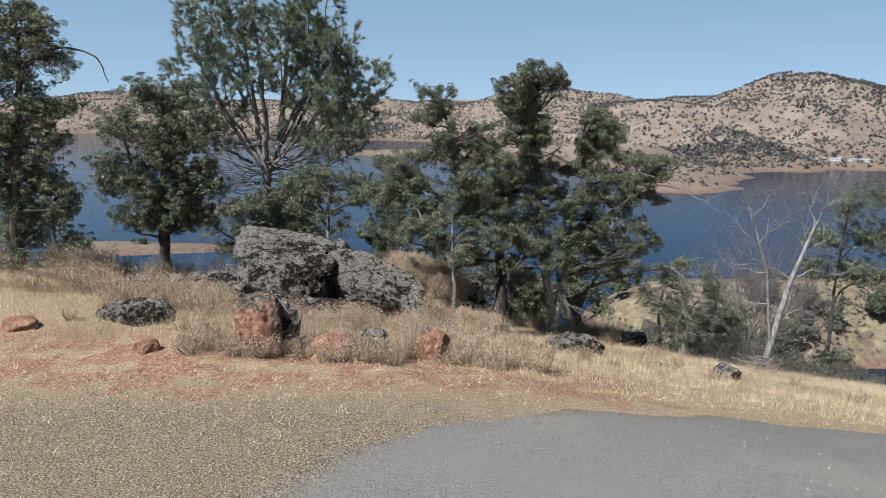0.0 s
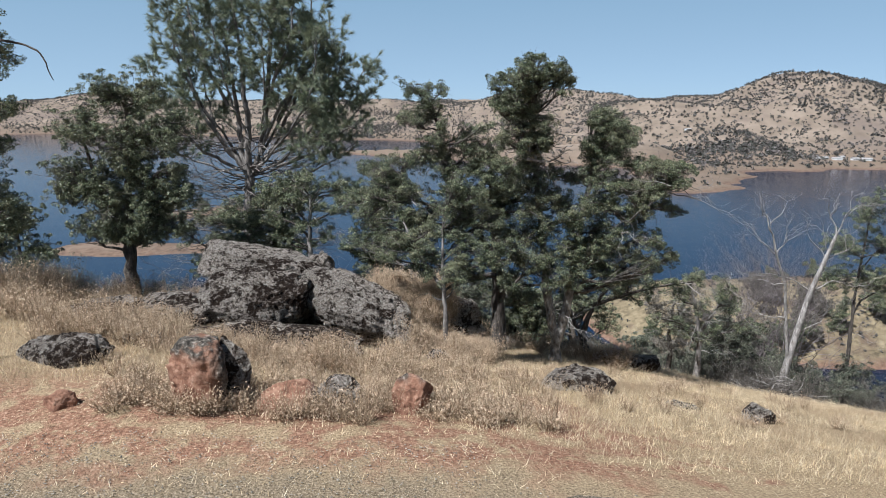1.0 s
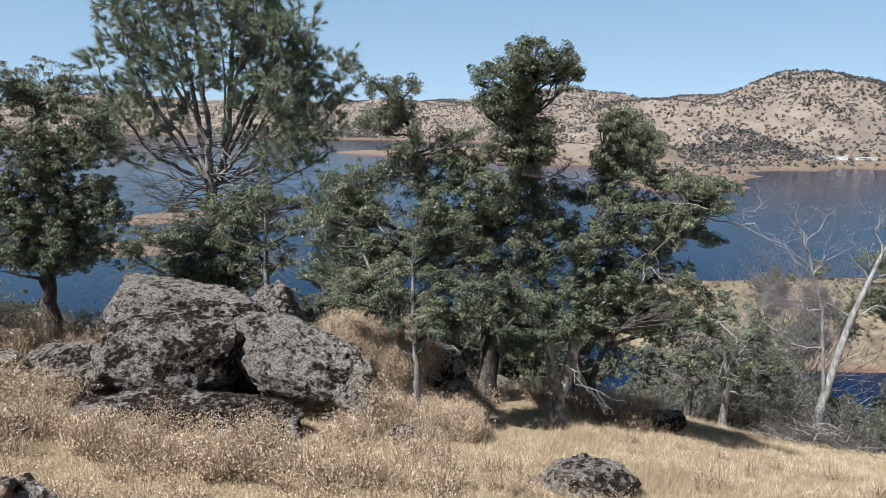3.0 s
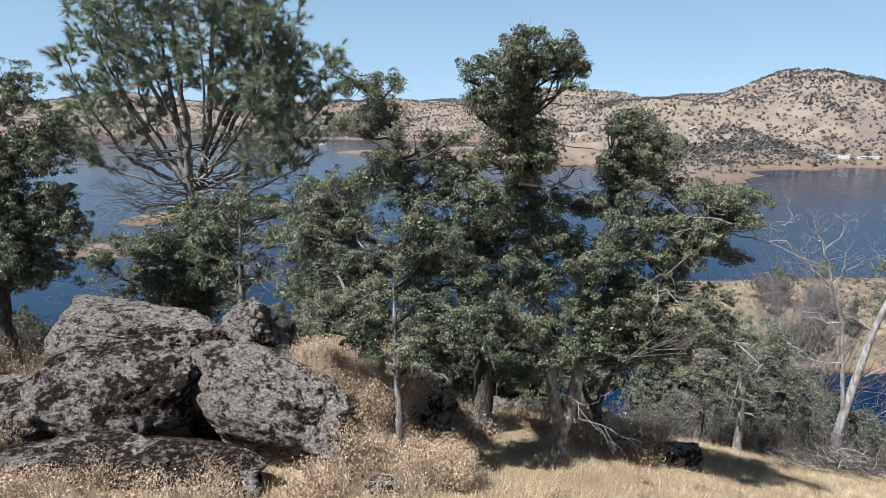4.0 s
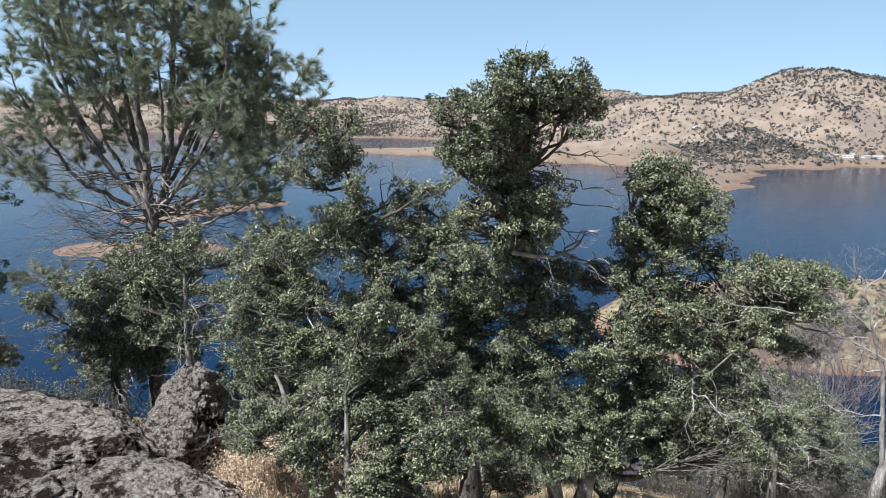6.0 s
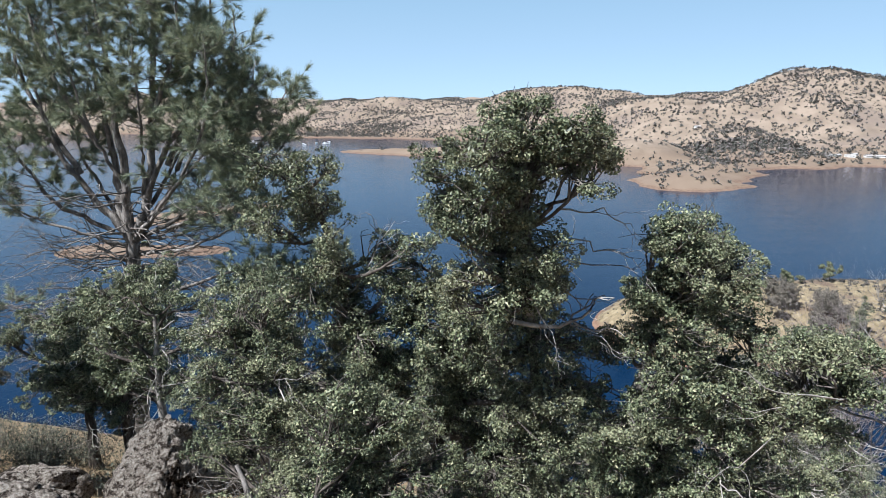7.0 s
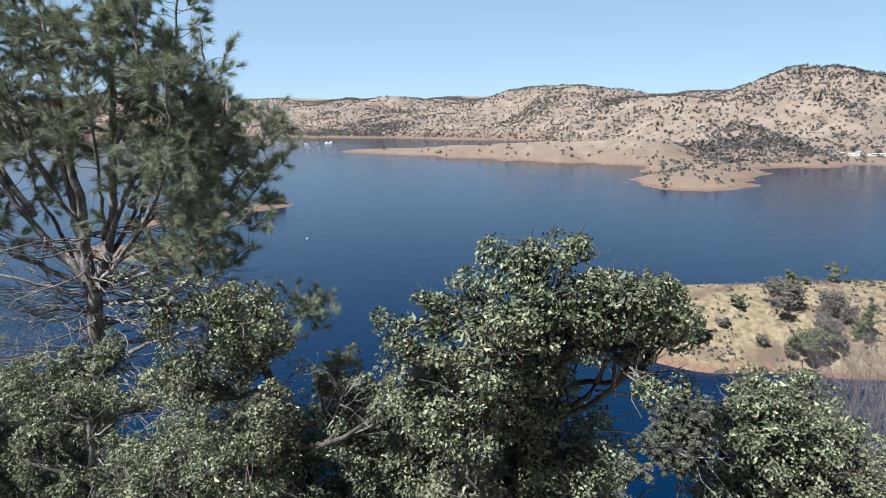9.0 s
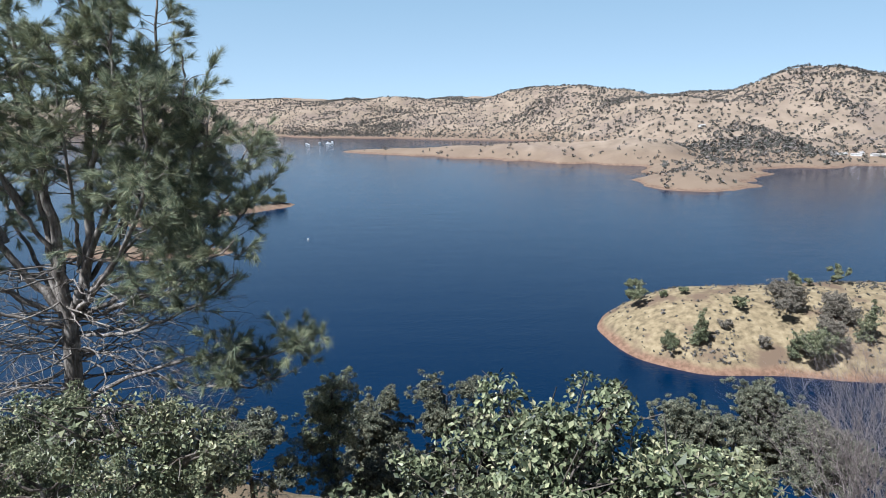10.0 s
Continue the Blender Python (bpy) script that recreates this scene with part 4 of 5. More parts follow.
def slope_tree(label, blobs, seed, material=None, leaf=0.07, density=0.6, dead=2):
    x, y = blobs[0][0], blobs[0][1]
    top = max(b[2] for b in blobs)
    g = at_ground(x, y)
    h = top - g[2]
    broadleaf("oak_tree", label, [(
        [g, (x + 0.1, y, g[2] + 0.35 * h), (x, y + 0.1, g[2] + 0.65 * h), (x + 0.1, y, top - 0.3)], 0.1, 0.03)], blobs, leaf, density, material, M_BARK_DARK, seed, dead, SLOPE)


slope_tree("sparse grey-green oak on the slope", [(16.91, 25.5, -1.12, 1.0), (18.06, 25.5, -2.34, 1.1), (16.19, 25.5, -2.39, 0.9), (17.87, 25.5, -3.89, 1.1), (15.83, 25.5, -3.63, 0.8), (18.31, 25.5, -0.65, 0.9), (19.62, 25.5, -2.35, 1.4), (19.97, 25.5, -4.35, 1.3)], 21, M_OAK, 0.055, 1.1, 12)
slope_tree("grey-green oak scrub beside a bare tree", [(7.67, 21, -3.9, 0.8), (7.11, 21, -3.34, 0.75), (8.16, 21, -3.66, 0.75), (7.7, 21, -4.7, 0.8), (8.22, 21, -2.8, 0.5)], 22, M_SAGE, 0.05, 0.6, 12)
broadleaf(
    "oak_tree", "twiggy grey oak in front of a bare tree", [
        ([at_ground(8.1, 19.6), (8.1, 19.6, -4.0), (7.9, 19.6, -3.0), (7.6, 19.6, -2.2)], 0.1, 0.025),
        ([(8.05, 19.6, -3.8), (8.5, 19.6, -3.0), (8.8, 19.6, -2.3)], 0.06, 0.02)],
    [(7.8, 19.5, -1.9, 0.45), (8.6, 19.5, -2.0, 0.45), (7.1, 19.5, -2.5, 0.5), (8.0, 19.5, -2.8, 0.55), (9.0, 19.5, -2.7, 0.5), (7.3, 19.5, -3.6, 0.55), (8.4, 19.5, -3.7, 0.6), (6.6, 19.5, -3.2, 0.42), (9.4, 19.5, -3.4, 0.5)],
    0.042, 0.6, trunk_mat=M_BARK_PINE, seed=16, dead=34, group=SLOPE)
slope_tree("dense oak scrub beside a bare tree", [(10.3, 22.5, -5.2, 0.8), (10.09, 22.5, -4.9, 0.8), (9.72, 22.5, -5.97, 0.8), (10.82, 22.5, -5.61, 0.75), (11.38, 22.5, -4.9, 0.7), (10.31, 22.5, -4.02, 0.55)], 23, M_OAK_GREY, 0.055, 1.4, 4)
slope_tree("big rounded oak low on the slope", [(20.7, 58, -22.8, 2.2), (19.94, 58, -20.79, 2.1), (22.17, 58, -22.12, 2.3), (19.5, 58, -24.26, 2.4), (21.45, 58, -24.81, 2.4)], 24, M_OAK_GREY, 0.2, 0.55)
slope_tree("tall grey-green oak low on the slope", [(28.2, 60, -22.1, 2.2), (27.12, 60, -19.8, 1.9), (29.08, 60, -22.09, 2.5), (26.26, 60, -23.19, 2.4), (28.29, 60, -26.0, 2.7), (30.38, 60, -24.87, 2.4)], 25, M_OAK_GREY, 0.2, 0.55)
slope_tree("bushy oak low on the slope", [(27.0, 50, -19.5, 2.0), (26.53, 50, -17.79, 1.9), (28.71, 50, -19.56, 2.1), (27.11, 50, -20.69, 2.1), (25.64, 50, -20.01, 1.8)], 26, M_OAK_GREY, 0.18, 0.55)
slope_tree("slender grey oak below the brink", [(-3.0, 42, -12.2, 1.1), (-3.74, 42, -11.43, 1.1), (-2.17, 42, -10.59, 0.9), (-2.24, 42, -12.81, 1.4), (-3.84, 42, -13.68, 1.4), (-3.29, 42, -15.46, 1.4)], 27, M_OAK_GREY, 0.12, 0.75, 5)
slope_tree("olive oak below the brink", [(0.8, 44, -12.4, 1.3), (-0.11, 44, -11.12, 1.15), (2.16, 44, -11.02, 1.0), (0.34, 44, -13.28, 1.45), (2.65, 44, -12.93, 1.3), (-1.21, 44, -16.08, 1.6), (1.14, 44, -16.08, 1.6), (4.2, 45, -14.5, 1.5)], 28, M_OAK_GREY, 0.12, 0.75)
slope_tree("dark live oak below the brink", [(-2.6, 29.5, -4.4, 0.8), (-2.26, 29.5, -3.42, 0.7), (-2.93, 29.5, -4.2, 0.8), (-3.38, 29.5, -5.5, 0.9), (-2.26, 29.5, -5.2, 0.75), (-2.79, 29.5, -6.43, 0.83)], 29, M_OAK, 0.065, 1.2)
rng0 = np.random.default_rng(77)
for k in range(14):
    tx = float(rng0.uniform(-22, 30))
    ty = float(rng0.uniform(29, 44))
    tz = float(land(tx, ty))
    hh = float(rng0.uniform(2.5, 4.2))
    blobs = [(tx + float(rng0.normal(0, 0.9)), ty + float(rng0.normal(0, 0.7)), tz + hh * float(rng0.uniform(0.45, 1.0)), float(rng0.uniform(0.7, 1.15))) for _ in range(6)]
    slope_tree("oak scrub on the steep slope", blobs, 100 + k, M_OAK_GREY if k % 3 else M_OAK, 0.12, 0.5, 1)

for k in range(14):
    tx, ty = float(rng0.uniform(-4.0, 4.2)), float(rng0.uniform(19.6, 23.5))
    top = -1.3 - 0.5 * (ty - 19.6) + float(rng0.uniform(-0.6, 0.1))
    blobs = [(tx + float(rng0.normal(0, 0.5)), ty + float(rng0.normal(0, 0.4)), top - 0.4 - float(rng0.uniform(0, 1.3)), float(rng0.uniform(0.4, 0.65))) for _ in range(6)]
    slope_tree("low live oak just below the brink", blobs, 150 + k, M_OAK_GREY if k % 2 else M_OAK, 0.053, 1.05, 2)

for k in range(8):
    tx, ty = float(rng0.uniform(2.0, 4.3)), float(rng0.uniform(20.0, 26.0))
    tz = float(land(tx, ty))
    blobs = [(tx + float(rng0.normal(0, 0.5)), ty + float(rng0.normal(0, 0.4)), tz + float(rng0.uniform(0.6, 2.5)), float(rng0.uniform(0.4, 0.65))) for _ in range(6)]
    slope_tree("low live oak just below the brink", blobs, 220 + k, M_OAK if k % 2 else M_OAK_GREY, 0.053, 1.05, 2)

for k in range(12):
    tx, ty = float(rng0.uniform(9.5, 20.0)), float(rng0.uniform(23.5, 28.0))
    tz = float(land(tx, ty))
    blobs = [(tx + float(rng0.normal(0, 0.7)), ty + float(rng0.normal(0, 0.5)), tz + float(rng0.uniform(0.5, 2.6)), float(rng0.uniform(0.5, 0.85))) for _ in range(6)]
    slope_tree("tangled grey-green scrub on the slope", blobs, 180 + k, M_OAK_GREY, 0.065, 0.6, 4)

# bare tree with a pale leaning trunk
PILE_X, PILE_Y = 9.9, 18.6
rng1 = np.random.default_rng(31)
bare = thing("bare_tree", at_ground(12.5, 22.4), "leafless tree with a pale leaning trunk and crooked branches", "tree")
stem = np.array([at_ground(12.45, 22.4), (12.55, 22.4, -6.4), (12.8, 22.4, -4.9), (13.1, 22.4, -3.3), (13.42, 22.4, -2.26), (13.7, 22.4, -1.3)])
side = np.array([(12.6, 22.4, -5.9), (12.3, 22.3, -4.4), (12.1, 22.3, -3.0), (11.6, 22.2, -1.9), (11.4, 22.2, -1.2)])
for line, r0, r1 in ((stem, 0.15, 0.05), (side, 0.065, 0.03)):
    g = Geo()
    tube(g, line, np.linspace(r0, r1, len(line)), 9)
    part("trunk", g, M_DEAD, bare)
for p, d, ln in ((stem[3], (-0.9, 0, 0.5), 1.3), (stem[3], (1, 0.1, 0.3), 1.4), (stem[4], (-0.6, 0.1, 0.9), 1.2), (stem[4], (1, 0, 0.6), 1.3), (stem[5], (0.4, 0, 1), 1.2), (stem[5], (-0.3, 0.2, 1), 1.1),
                 (stem[2], (1, 0.2, 0.4), 1.3), (side[2], (-1, 0, 0.4), 1.0), (side[3], (-1, 0, 0.8), 1.0), (side[4], (-0.7, 0, 1), 1.0), (side[4], (0.3, 0, 1), 0.9), (side[1], (-1, 0, 0.3), 1.0), (side[3], (0.5, 0.2, 1), 0.9)):
    g = Geo()
    fan(g, np.array(p, float), np.array(d, float), ln * 0.8, 0.027, 5, rng1, 0.8)
    part("branch", g, M_DEAD, bare)

pile = thing("brush_pile", at_ground(PILE_X, PILE_Y, 0), "heap of grey fallen branches on dry grass", "brush pile")
for k in range(260):
    bx, by = PILE_X + float(rng1.normal(0, 0.62)), PILE_Y + float(rng1.normal(0, 0.35))
    a = float(rng1.uniform(0, 6.28))
    g = Geo()
    fan(g, np.array([bx, by, float(land(bx, by)) + float(rng1.uniform(0.02, 0.5)) * math.exp(-((bx - PILE_X) / 0.9) ** 2)]), np.array([math.cos(a), math.sin(a) * 0.6, 0.25 - 0.13 * math.cos(a)]), float(rng1.uniform(0.3, 0.8)), float(rng1.uniform(0.005, 0.014)), 0, rng1, 0.5, 0.05)
    part("fallen_branch", g, M_TWIG if k % 4 else M_DEAD, pile)

grey = thing("bare_tree", at_ground(16.6, 31.0), "grey leafless tree with a haze of fine twigs", "tree")
foot = np.array(at_ground(16.6, 31.0))
for k in range(36):
    a = k * 0.63
    g = Geo()
    fan(g, foot + np.array([0.15 * math.cos(a), 0.15 * math.sin(a), 0.0]), np.array([0.2 * math.cos(a), 0.2 * math.sin(a), 1.0]), 4.3, 0.045, 6, rng1, 0.5)
    part("branch", g, M_GREY_TWIG, grey)

# foothill pine: a trunk that forks into many rising stems, with needle sprays all along
def pine_tree(label, trunk, stems, seed):
    rng = np.random.default_rng(seed)
    ob = thing("pine_tree", at_ground(*trunk[0][:2]), label, "tree")

    def smooth_line(pts, wobble):
        pts = np.asarray(pts, float)
        s = np.linspace(0, len(pts) - 1, len(pts) * 6)
        fine = np.stack([np.interp(s, np.arange(len(pts)), pts[:, k]) for k in range(3)], 1)
        for _ in range(3):
            fine[1:-1] = (fine[:-2] + fine[1:-1] * 2 + fine[2:]) / 4
        fine[2:] += np.cumsum(rng.normal(0, wobble, (len(fine) - 2, 3)), 0)
        return fine

    g = Geo()
    line = smooth_line(trunk, 0.0)
    tube(g, line, np.linspace(0.27, 0.17, len(line)), 10)
    part("trunk", g, M_BARK_PINE, ob)
    twigs, crown = Geo(), Geo()
    tufts, ways = [], []
    for pts, r0, bare in stems:
        line = smooth_line(pts, 0.035)
        g = Geo()
        tube(g, line, np.linspace(r0, 0.014, len(line)), 8)
        part("stem", g, M_BARK_PINE, ob)
        length = np.concatenate([[0], np.cumsum(np.linalg.norm(np.diff(line, axis=0), axis=1))])
        for s in np.arange(length[-1] * bare, length[-1], 0.074):
            u = s / length[-1]
            if noise.noise(Vector((s * 1.7, r0 * 90, seed))) < -0.12:
                continue
            at = np.array([np.interp(s, length, line[:, k]) for k in range(3)])
            a = rng.uniform(0, 2 * math.pi)
            reach = (1.35 - 0.8 * u) * rng.uniform(0.55, 1.15)
            end = at + np.array([math.cos(a), math.sin(a), rng.uniform(0.25, 0.95)]) * reach * 0.85
            side = curve(at, end, 6, rng, 0.08, 0.08)
            tube(twigs, side, np.linspace(0.016 - 0.008 * u, 0.004, 6), 4)
            for q in range(5):
                k = rng.integers(3, 6)
                e = side[k] + unit(end - at + rng.normal(size=3) * 0.75 * reach) * rng.uniform(0.12, 0.38)
                tube(twigs, curve(side[k], e, 3, rng, 0.08), (0.006, 0.005, 0.003), 3)
                tufts.append(e)
                ways.append(unit(e - side[k]))
            tufts.append(side[5])
            ways.append(unit(side[5] - side[4]))
        tufts.append(line[-1])
        ways.append(np.array([0, 0, 1.0]))
    needles(crown, np.array(tufts), rng, 0.215, 60, np.array(ways))
    tagged(part("twig_mass", twigs, M_BARK_PINE, ob), kind="stuff")
    part("crown", crown, M_NEEDLE, ob, smooth=False)
    return ob


fork = (-7.1, 24.5, 0.6)
pine = pine_tree(
    "grey-green foothill pine forking into several rising stems",
    [at_ground(-7.6, 24.5), (-7.5, 24.5, -3.5), (-7.3, 24.5, -1.4), fork],
    [([fork, (-7.9, 24.5, 1.6), (-8.6, 24.5, 3.2), (-9.2, 24.5, 5.6)], 0.13, 0.4),
     ([fork, (-7.4, 24.7, 2.0), (-7.8, 24.8, 4.2), (-8.2, 24.9, 6.9)], 0.14, 0.39),
     ([fork, (-6.9, 24.3, 2.4), (-6.9, 24.4, 5.0), (-7.0, 24.5, 8.2)], 0.15, 0.39),
     ([fork, (-6.5, 24.6, 2.0), (-6.1, 24.7, 4.6), (-5.9, 24.6, 7.6), (-6.2, 24.5, 9.2)], 0.14, 0.39),
     ([fork, (-6.2, 24.3, 1.6), (-5.3, 24.3, 3.6), (-4.6, 24.4, 6.2)], 0.12, 0.4),
     ([(-6.5, 24.3, 1.8), (-5.3, 24.1, 3.8), (-4.3, 24.1, 5.0), (-4.0, 24.1, 6.1)], 0.08, 0.45),
     ([fork, (-5.8, 24.4, 1.1), (-4.6, 24.4, 2.3), (-3.9, 24.5, 4.6)], 0.075, 0.38),
     ([(-6.3, 24.3, 1.5), (-4.8, 24.0, 3.0), (-3.5, 23.8, 4.3)], 0.05, 0.3),
     ([(-6.3, 24.4, 0.8), (-4.9, 24.2, 1.5), (-3.4, 24.3, 2.6), (-2.7, 24.3, 3.7)], 0.05, 0.38),
     ([(-7.5, 24.4, 0.9), (-8.8, 24.3, 1.7), (-9.8, 24.4, 3.2), (-10.2, 24.4, 4.6)], 0.07, 0.38),
     ([(-7.4, 24.6, 1.2), (-8.6, 25.2, 2.6), (-8.9, 25.4, 4.8)], 0.06, 0.38),
     ([(-6.6, 24.6, 1.5), (-5.6, 25.3, 3.0), (-5.2, 25.5, 5.6)], 0.06, 0.38),
     ([(-5.9, 24.4, 2.6), (-4.9, 24.6, 4.6), (-4.4, 24.7, 8.0)], 0.08, 0.35),
     ([(-6.3, 24.4, 3.0), (-5.2, 24.0, 5.0), (-4.9, 24.0, 7.3)], 0.07, 0.35),
     ([(-8.2, 24.5, 2.4), (-9.2, 24.6, 4.4), (-9.7, 24.6, 7.0)], 0.08, 0.35),
     ([(-7.7, 24.5, 3.2), (-8.5, 24.0, 5.4), (-8.8, 24.0, 8.3)], 0.07, 0.35),
     ([(-5.0, 24.4, 2.0), (-3.9, 24.4, 3.2), (-3.3, 24.4, 5.0)], 0.05, 0.35),
     ([(-6.9, 24.3, 2.0), (-7.5, 23.7, 3.6), (-7.6, 23.5, 6.0)], 0.055, 0.38),
     ([(-6.6, 24.3, 1.8), (-5.9, 23.6, 3.4), (-5.7, 23.5, 6.4)], 0.055, 0.38),
     ([fork, (-5.3, 23.6, 2.2), (-4.2, 23.2, 4.0), (-3.9, 23.0, 5.6)], 0.06, 0.38),
     ([(-6.0, 24.2, 1.0), (-4.0, 23.4, 1.8), (-2.7, 23.0, 2.8)], 0.045, 0.35),
     ([(-7.3, 24.5, -1.6), (-6.3, 24.2, -0.8), (-4.3, 24.0, -0.1), (-2.6, 23.9, -0.1), (-1.6, 23.8, 0.45)], 0.06, 0.6),
     ([(-5.3, 24.1, -0.5), (-4.0, 23.9, -0.65), (-2.9, 23.8, -0.35), (-2.2, 23.8, -0.1)], 0.03, 0.35),
     ([(-7.5, 24.5, -2.0), (-8.8, 24.2, -1.2), (-10.6, 24.0, -0.9)], 0.045, 0.85),
     ([(-7.1, 24.4, 0.5), (-8.3, 24.0, 0.9), (-9.7, 23.8, 1.7), (-10.4, 23.8, 2.7)], 0.045, 0.45),
     ([(-6.7, 24.4, 0.3), (-5.2, 24.0, 0.7), (-3.8, 23.8, 1.2), (-3.0, 23.8, 1.9)], 0.045, 0.5),
     ([(-6.1, 24.2, 1.5), (-4.4, 24.2, 2.2), (-3.0, 24.1, 3.2), (-2.5, 24.1, 4.3)], 0.045, 0.4)], 41)
rng2 = np.random.default_rng(5)
for k in range(120):
    z = rng2.uniform(-3.6, 2.0)
    a = rng2.uniform(0, 2 * math.pi)
    g = Geo()
    fan(g, np.array([-7.35 + 0.12 * (z + 1), 24.5, z]), np.array([math.cos(a) * 1.4, math.sin(a) * 0.8, rng2.uniform(-0.1, 0.45)]), rng2.uniform(1.0, 2.1), 0.026, 3, rng2, 0.6, 0.1)
    part("dead_branch", g, M_BARK_PINE, pine, "bare grey lower branch")


# ---- brush, grass and litter ----
def shrub(label, at, radius, height, seed, stems=70, leaf_mat=None, per=10, leaf=0.03, wood=None, group="dry brush", name="shrub", into=None):
    rng = np.random.default_rng(seed)
    g, lf = into or (Geo(), Geo())
    base = np.array(at, float)
    for k in range(stems):
        a = rng.uniform(0, 2 * math.pi)
        r = radius * rng.uniform(0.1, 1) ** 0.6
        e = base + np.array([math.cos(a) * r, math.sin(a) * r, height * rng.uniform(0.45, 1.0) * (1 - 0.35 * (r / radius) ** 2)])
        s = base + np.array([math.cos(a) * r * 0.35, math.sin(a) * r * 0.35, 0])
        line = curve(s, e, 4, rng, 0.1)
        tube(g, line[[0, 1, 3]], (0.006, 0.004, 0.0025), 3)
        if leaf_mat:
            spots = line[rng.integers(1, 4, per)] + rng.normal(0, 0.05, (per, 3))
            leaves(lf, spots, rng, leaf * 1.3, 0.8, folded=False)
    if into:
        return None
    ob = thing(name, at, label, "shrub", group)
    tagged(part("stem_mass", g, wood or M_TWIG, ob), kind="stuff")
    if leaf_mat:
        tagged(part("foliage", lf, leaf_mat, ob, smooth=False), kind="stuff")
    return ob


def thicket(name, label, pair, wood, leaf_mat):
    """Brush that grows together: one mass of stems with its leaves."""
    ob = thing(name, at_ground(*pair[0].v[0][0][:2]), label, "brush", kind="stuff")
    tagged(part("stem_mass", pair[0], wood, ob), kind="stuff")
    tagged(part("foliage", pair[1], leaf_mat, ob, smooth=False), kind="stuff")


rng3 = np.random.default_rng(15)
front, heap, weeds, under, slope, scrub = ((Geo(), Geo()) for _ in range(6))
for k in range(64):
    x, y, hi = float(rng3.uniform(-1.5, 0.25)), float(rng3.uniform(13.75, 14.2)), float(rng3.uniform(0.8, 1.3))
    z = float(land(x, y))
    if k % 3 == 0:
        x, y, hi = float(rng3.uniform(-0.6, 0.9)), float(rng3.uniform(12.8, 13.7)), float(rng3.uniform(0.35, 0.7))
        z = float(land(x, y))
    elif k % 3 == 1:
        x, y, hi = float(rng3.uniform(-1.6, 0.1)), float(rng3.uniform(14.25, 14.9)), float(rng3.uniform(0.5, 0.8))
        z = -0.95
    shrub("tan dried-out brush heaped on the boulders", (x, y, z), 0.38, hi, 200 + k, 44, M_WEED, 30, 0.021, M_WEED_STEM)
for k in range(56):
    x, y = float(rng3.uniform(-0.75, 1.0)), float(rng3.uniform(12.7, 14.0))
    hi = float(rng3.uniform(0.45, 0.75)) + 0.5 * max(0.0, -x)
    shrub("", at_ground(x, y, 0), 0.34, hi, 1200 + k, 42, M_WEED, 30, 0.021, into=heap)
for k in range(44):
    x, y = float(rng3.uniform(-10.5, -5.3)), float(rng3.uniform(11.2, 16.5))
    shrub("", at_ground(x, y, 0), 0.36, float(rng3.uniform(0.45, 0.9)), 260 + k, 38, M_WEED, 16, 0.025, into=weeds)
for k in range(130):
    x, y = float(rng3.uniform(-4.4, 1.7)), float(rng3.uniform(8.1, 12.2))
    if k % 2:
        x, y = float(rng3.uniform(-3.7, 0.9)), float(rng3.uniform(7.85, 9.0))
    shrub("dry weed clump beside red rocks", at_ground(x, y, 0), 0.26, float(rng3.uniform(0.2, 0.5)), 600 + k, 36, M_WEED, 18, 0.018, M_WEED_STEM)
for k in range(90):
    x, y = float(rng3.uniform(-6.2, 0.6)), float(rng3.uniform(10.3, 12.4))
    if k % 3 == 0:
        x, y = float(rng3.uniform(-7.5, -4.2)), float(rng3.uniform(10.8, 14.6))
    if y > 11.4 and -5.0 < x < -1.0:
        y -= 1.0
    shrub("tall brown weed clump before the outcrop", at_ground(x, y, 0), 0.3, float(rng3.uniform(0.3, 0.62)), 1500 + k, 38, M_WEED, 20, 0.02, M_WEED_STEM)
for k in range(44):
    x, y = float(rng3.uniform(-6.0, -0.6)), float(rng3.uniform(11.9, 12.55))
    if abs(x + 2.7) > 1.75:
        shrub("", at_ground(x, y, 0), 0.3, float(rng3.uniform(0.3, 0.55)), 1800 + k, 40, M_WEED, 20, 0.02, into=front)
for k in range(46):
    x, y = float(rng3.uniform(-1.35, 0.25)), float(rng3.uniform(13.75, 14.6))
    shrub("", (x, y, -1.25 - 0.25 * x), 0.34, float(rng3.uniform(0.6, 0.95)), 1700 + k, 50, M_WEED, 46, 0.019, into=heap)
for k in range(46):
    x, y = float(rng3.uniform(-11, -4.8)), float(rng3.uniform(14.2, 17.4))
    shrub("", at_ground(x, y, 0), 0.4, float(rng3.uniform(0.6, 1.05)), 1300 + k, 40, M_WEED, 16, 0.025, M_WEED_STEM, into=under)
for k in range(34):
    x, y = float(rng3.uniform(0.4, 5.4)), float(rng3.uniform(15.3, 17.6))
    shrub("brown brush beneath the oaks", at_ground(x, y, 0), 0.45, float(rng3.uniform(0.4, 0.8)), 340 + k, 50, M_WEED, 8, 0.03, M_WEED_STEM, into=under)
for k in range(84):
    x, y = float(rng3.uniform(7.0, 22.0)), float(rng3.uniform(19.5, 31.0))
    shrub("grey leafless thicket on the slope", at_ground(x, y, 0), 1.0, float(rng3.uniform(1.3, 2.5)), 700 + k, 100, M_SAGE, 12, 0.035, M_TWIG, into=slope)
for k in range(40):
    x, y = float(rng3.uniform(-15, -2)), float(rng3.uniform(18.2, 23.5))
    shrub("grey-green scrub behind the outcrop", at_ground(x, y, 0), 0.8, float(rng3.uniform(0.8, 1.5)), 420 + k, 80, M_OAK_GREY, 16, 0.04, M_TWIG, into=scrub)
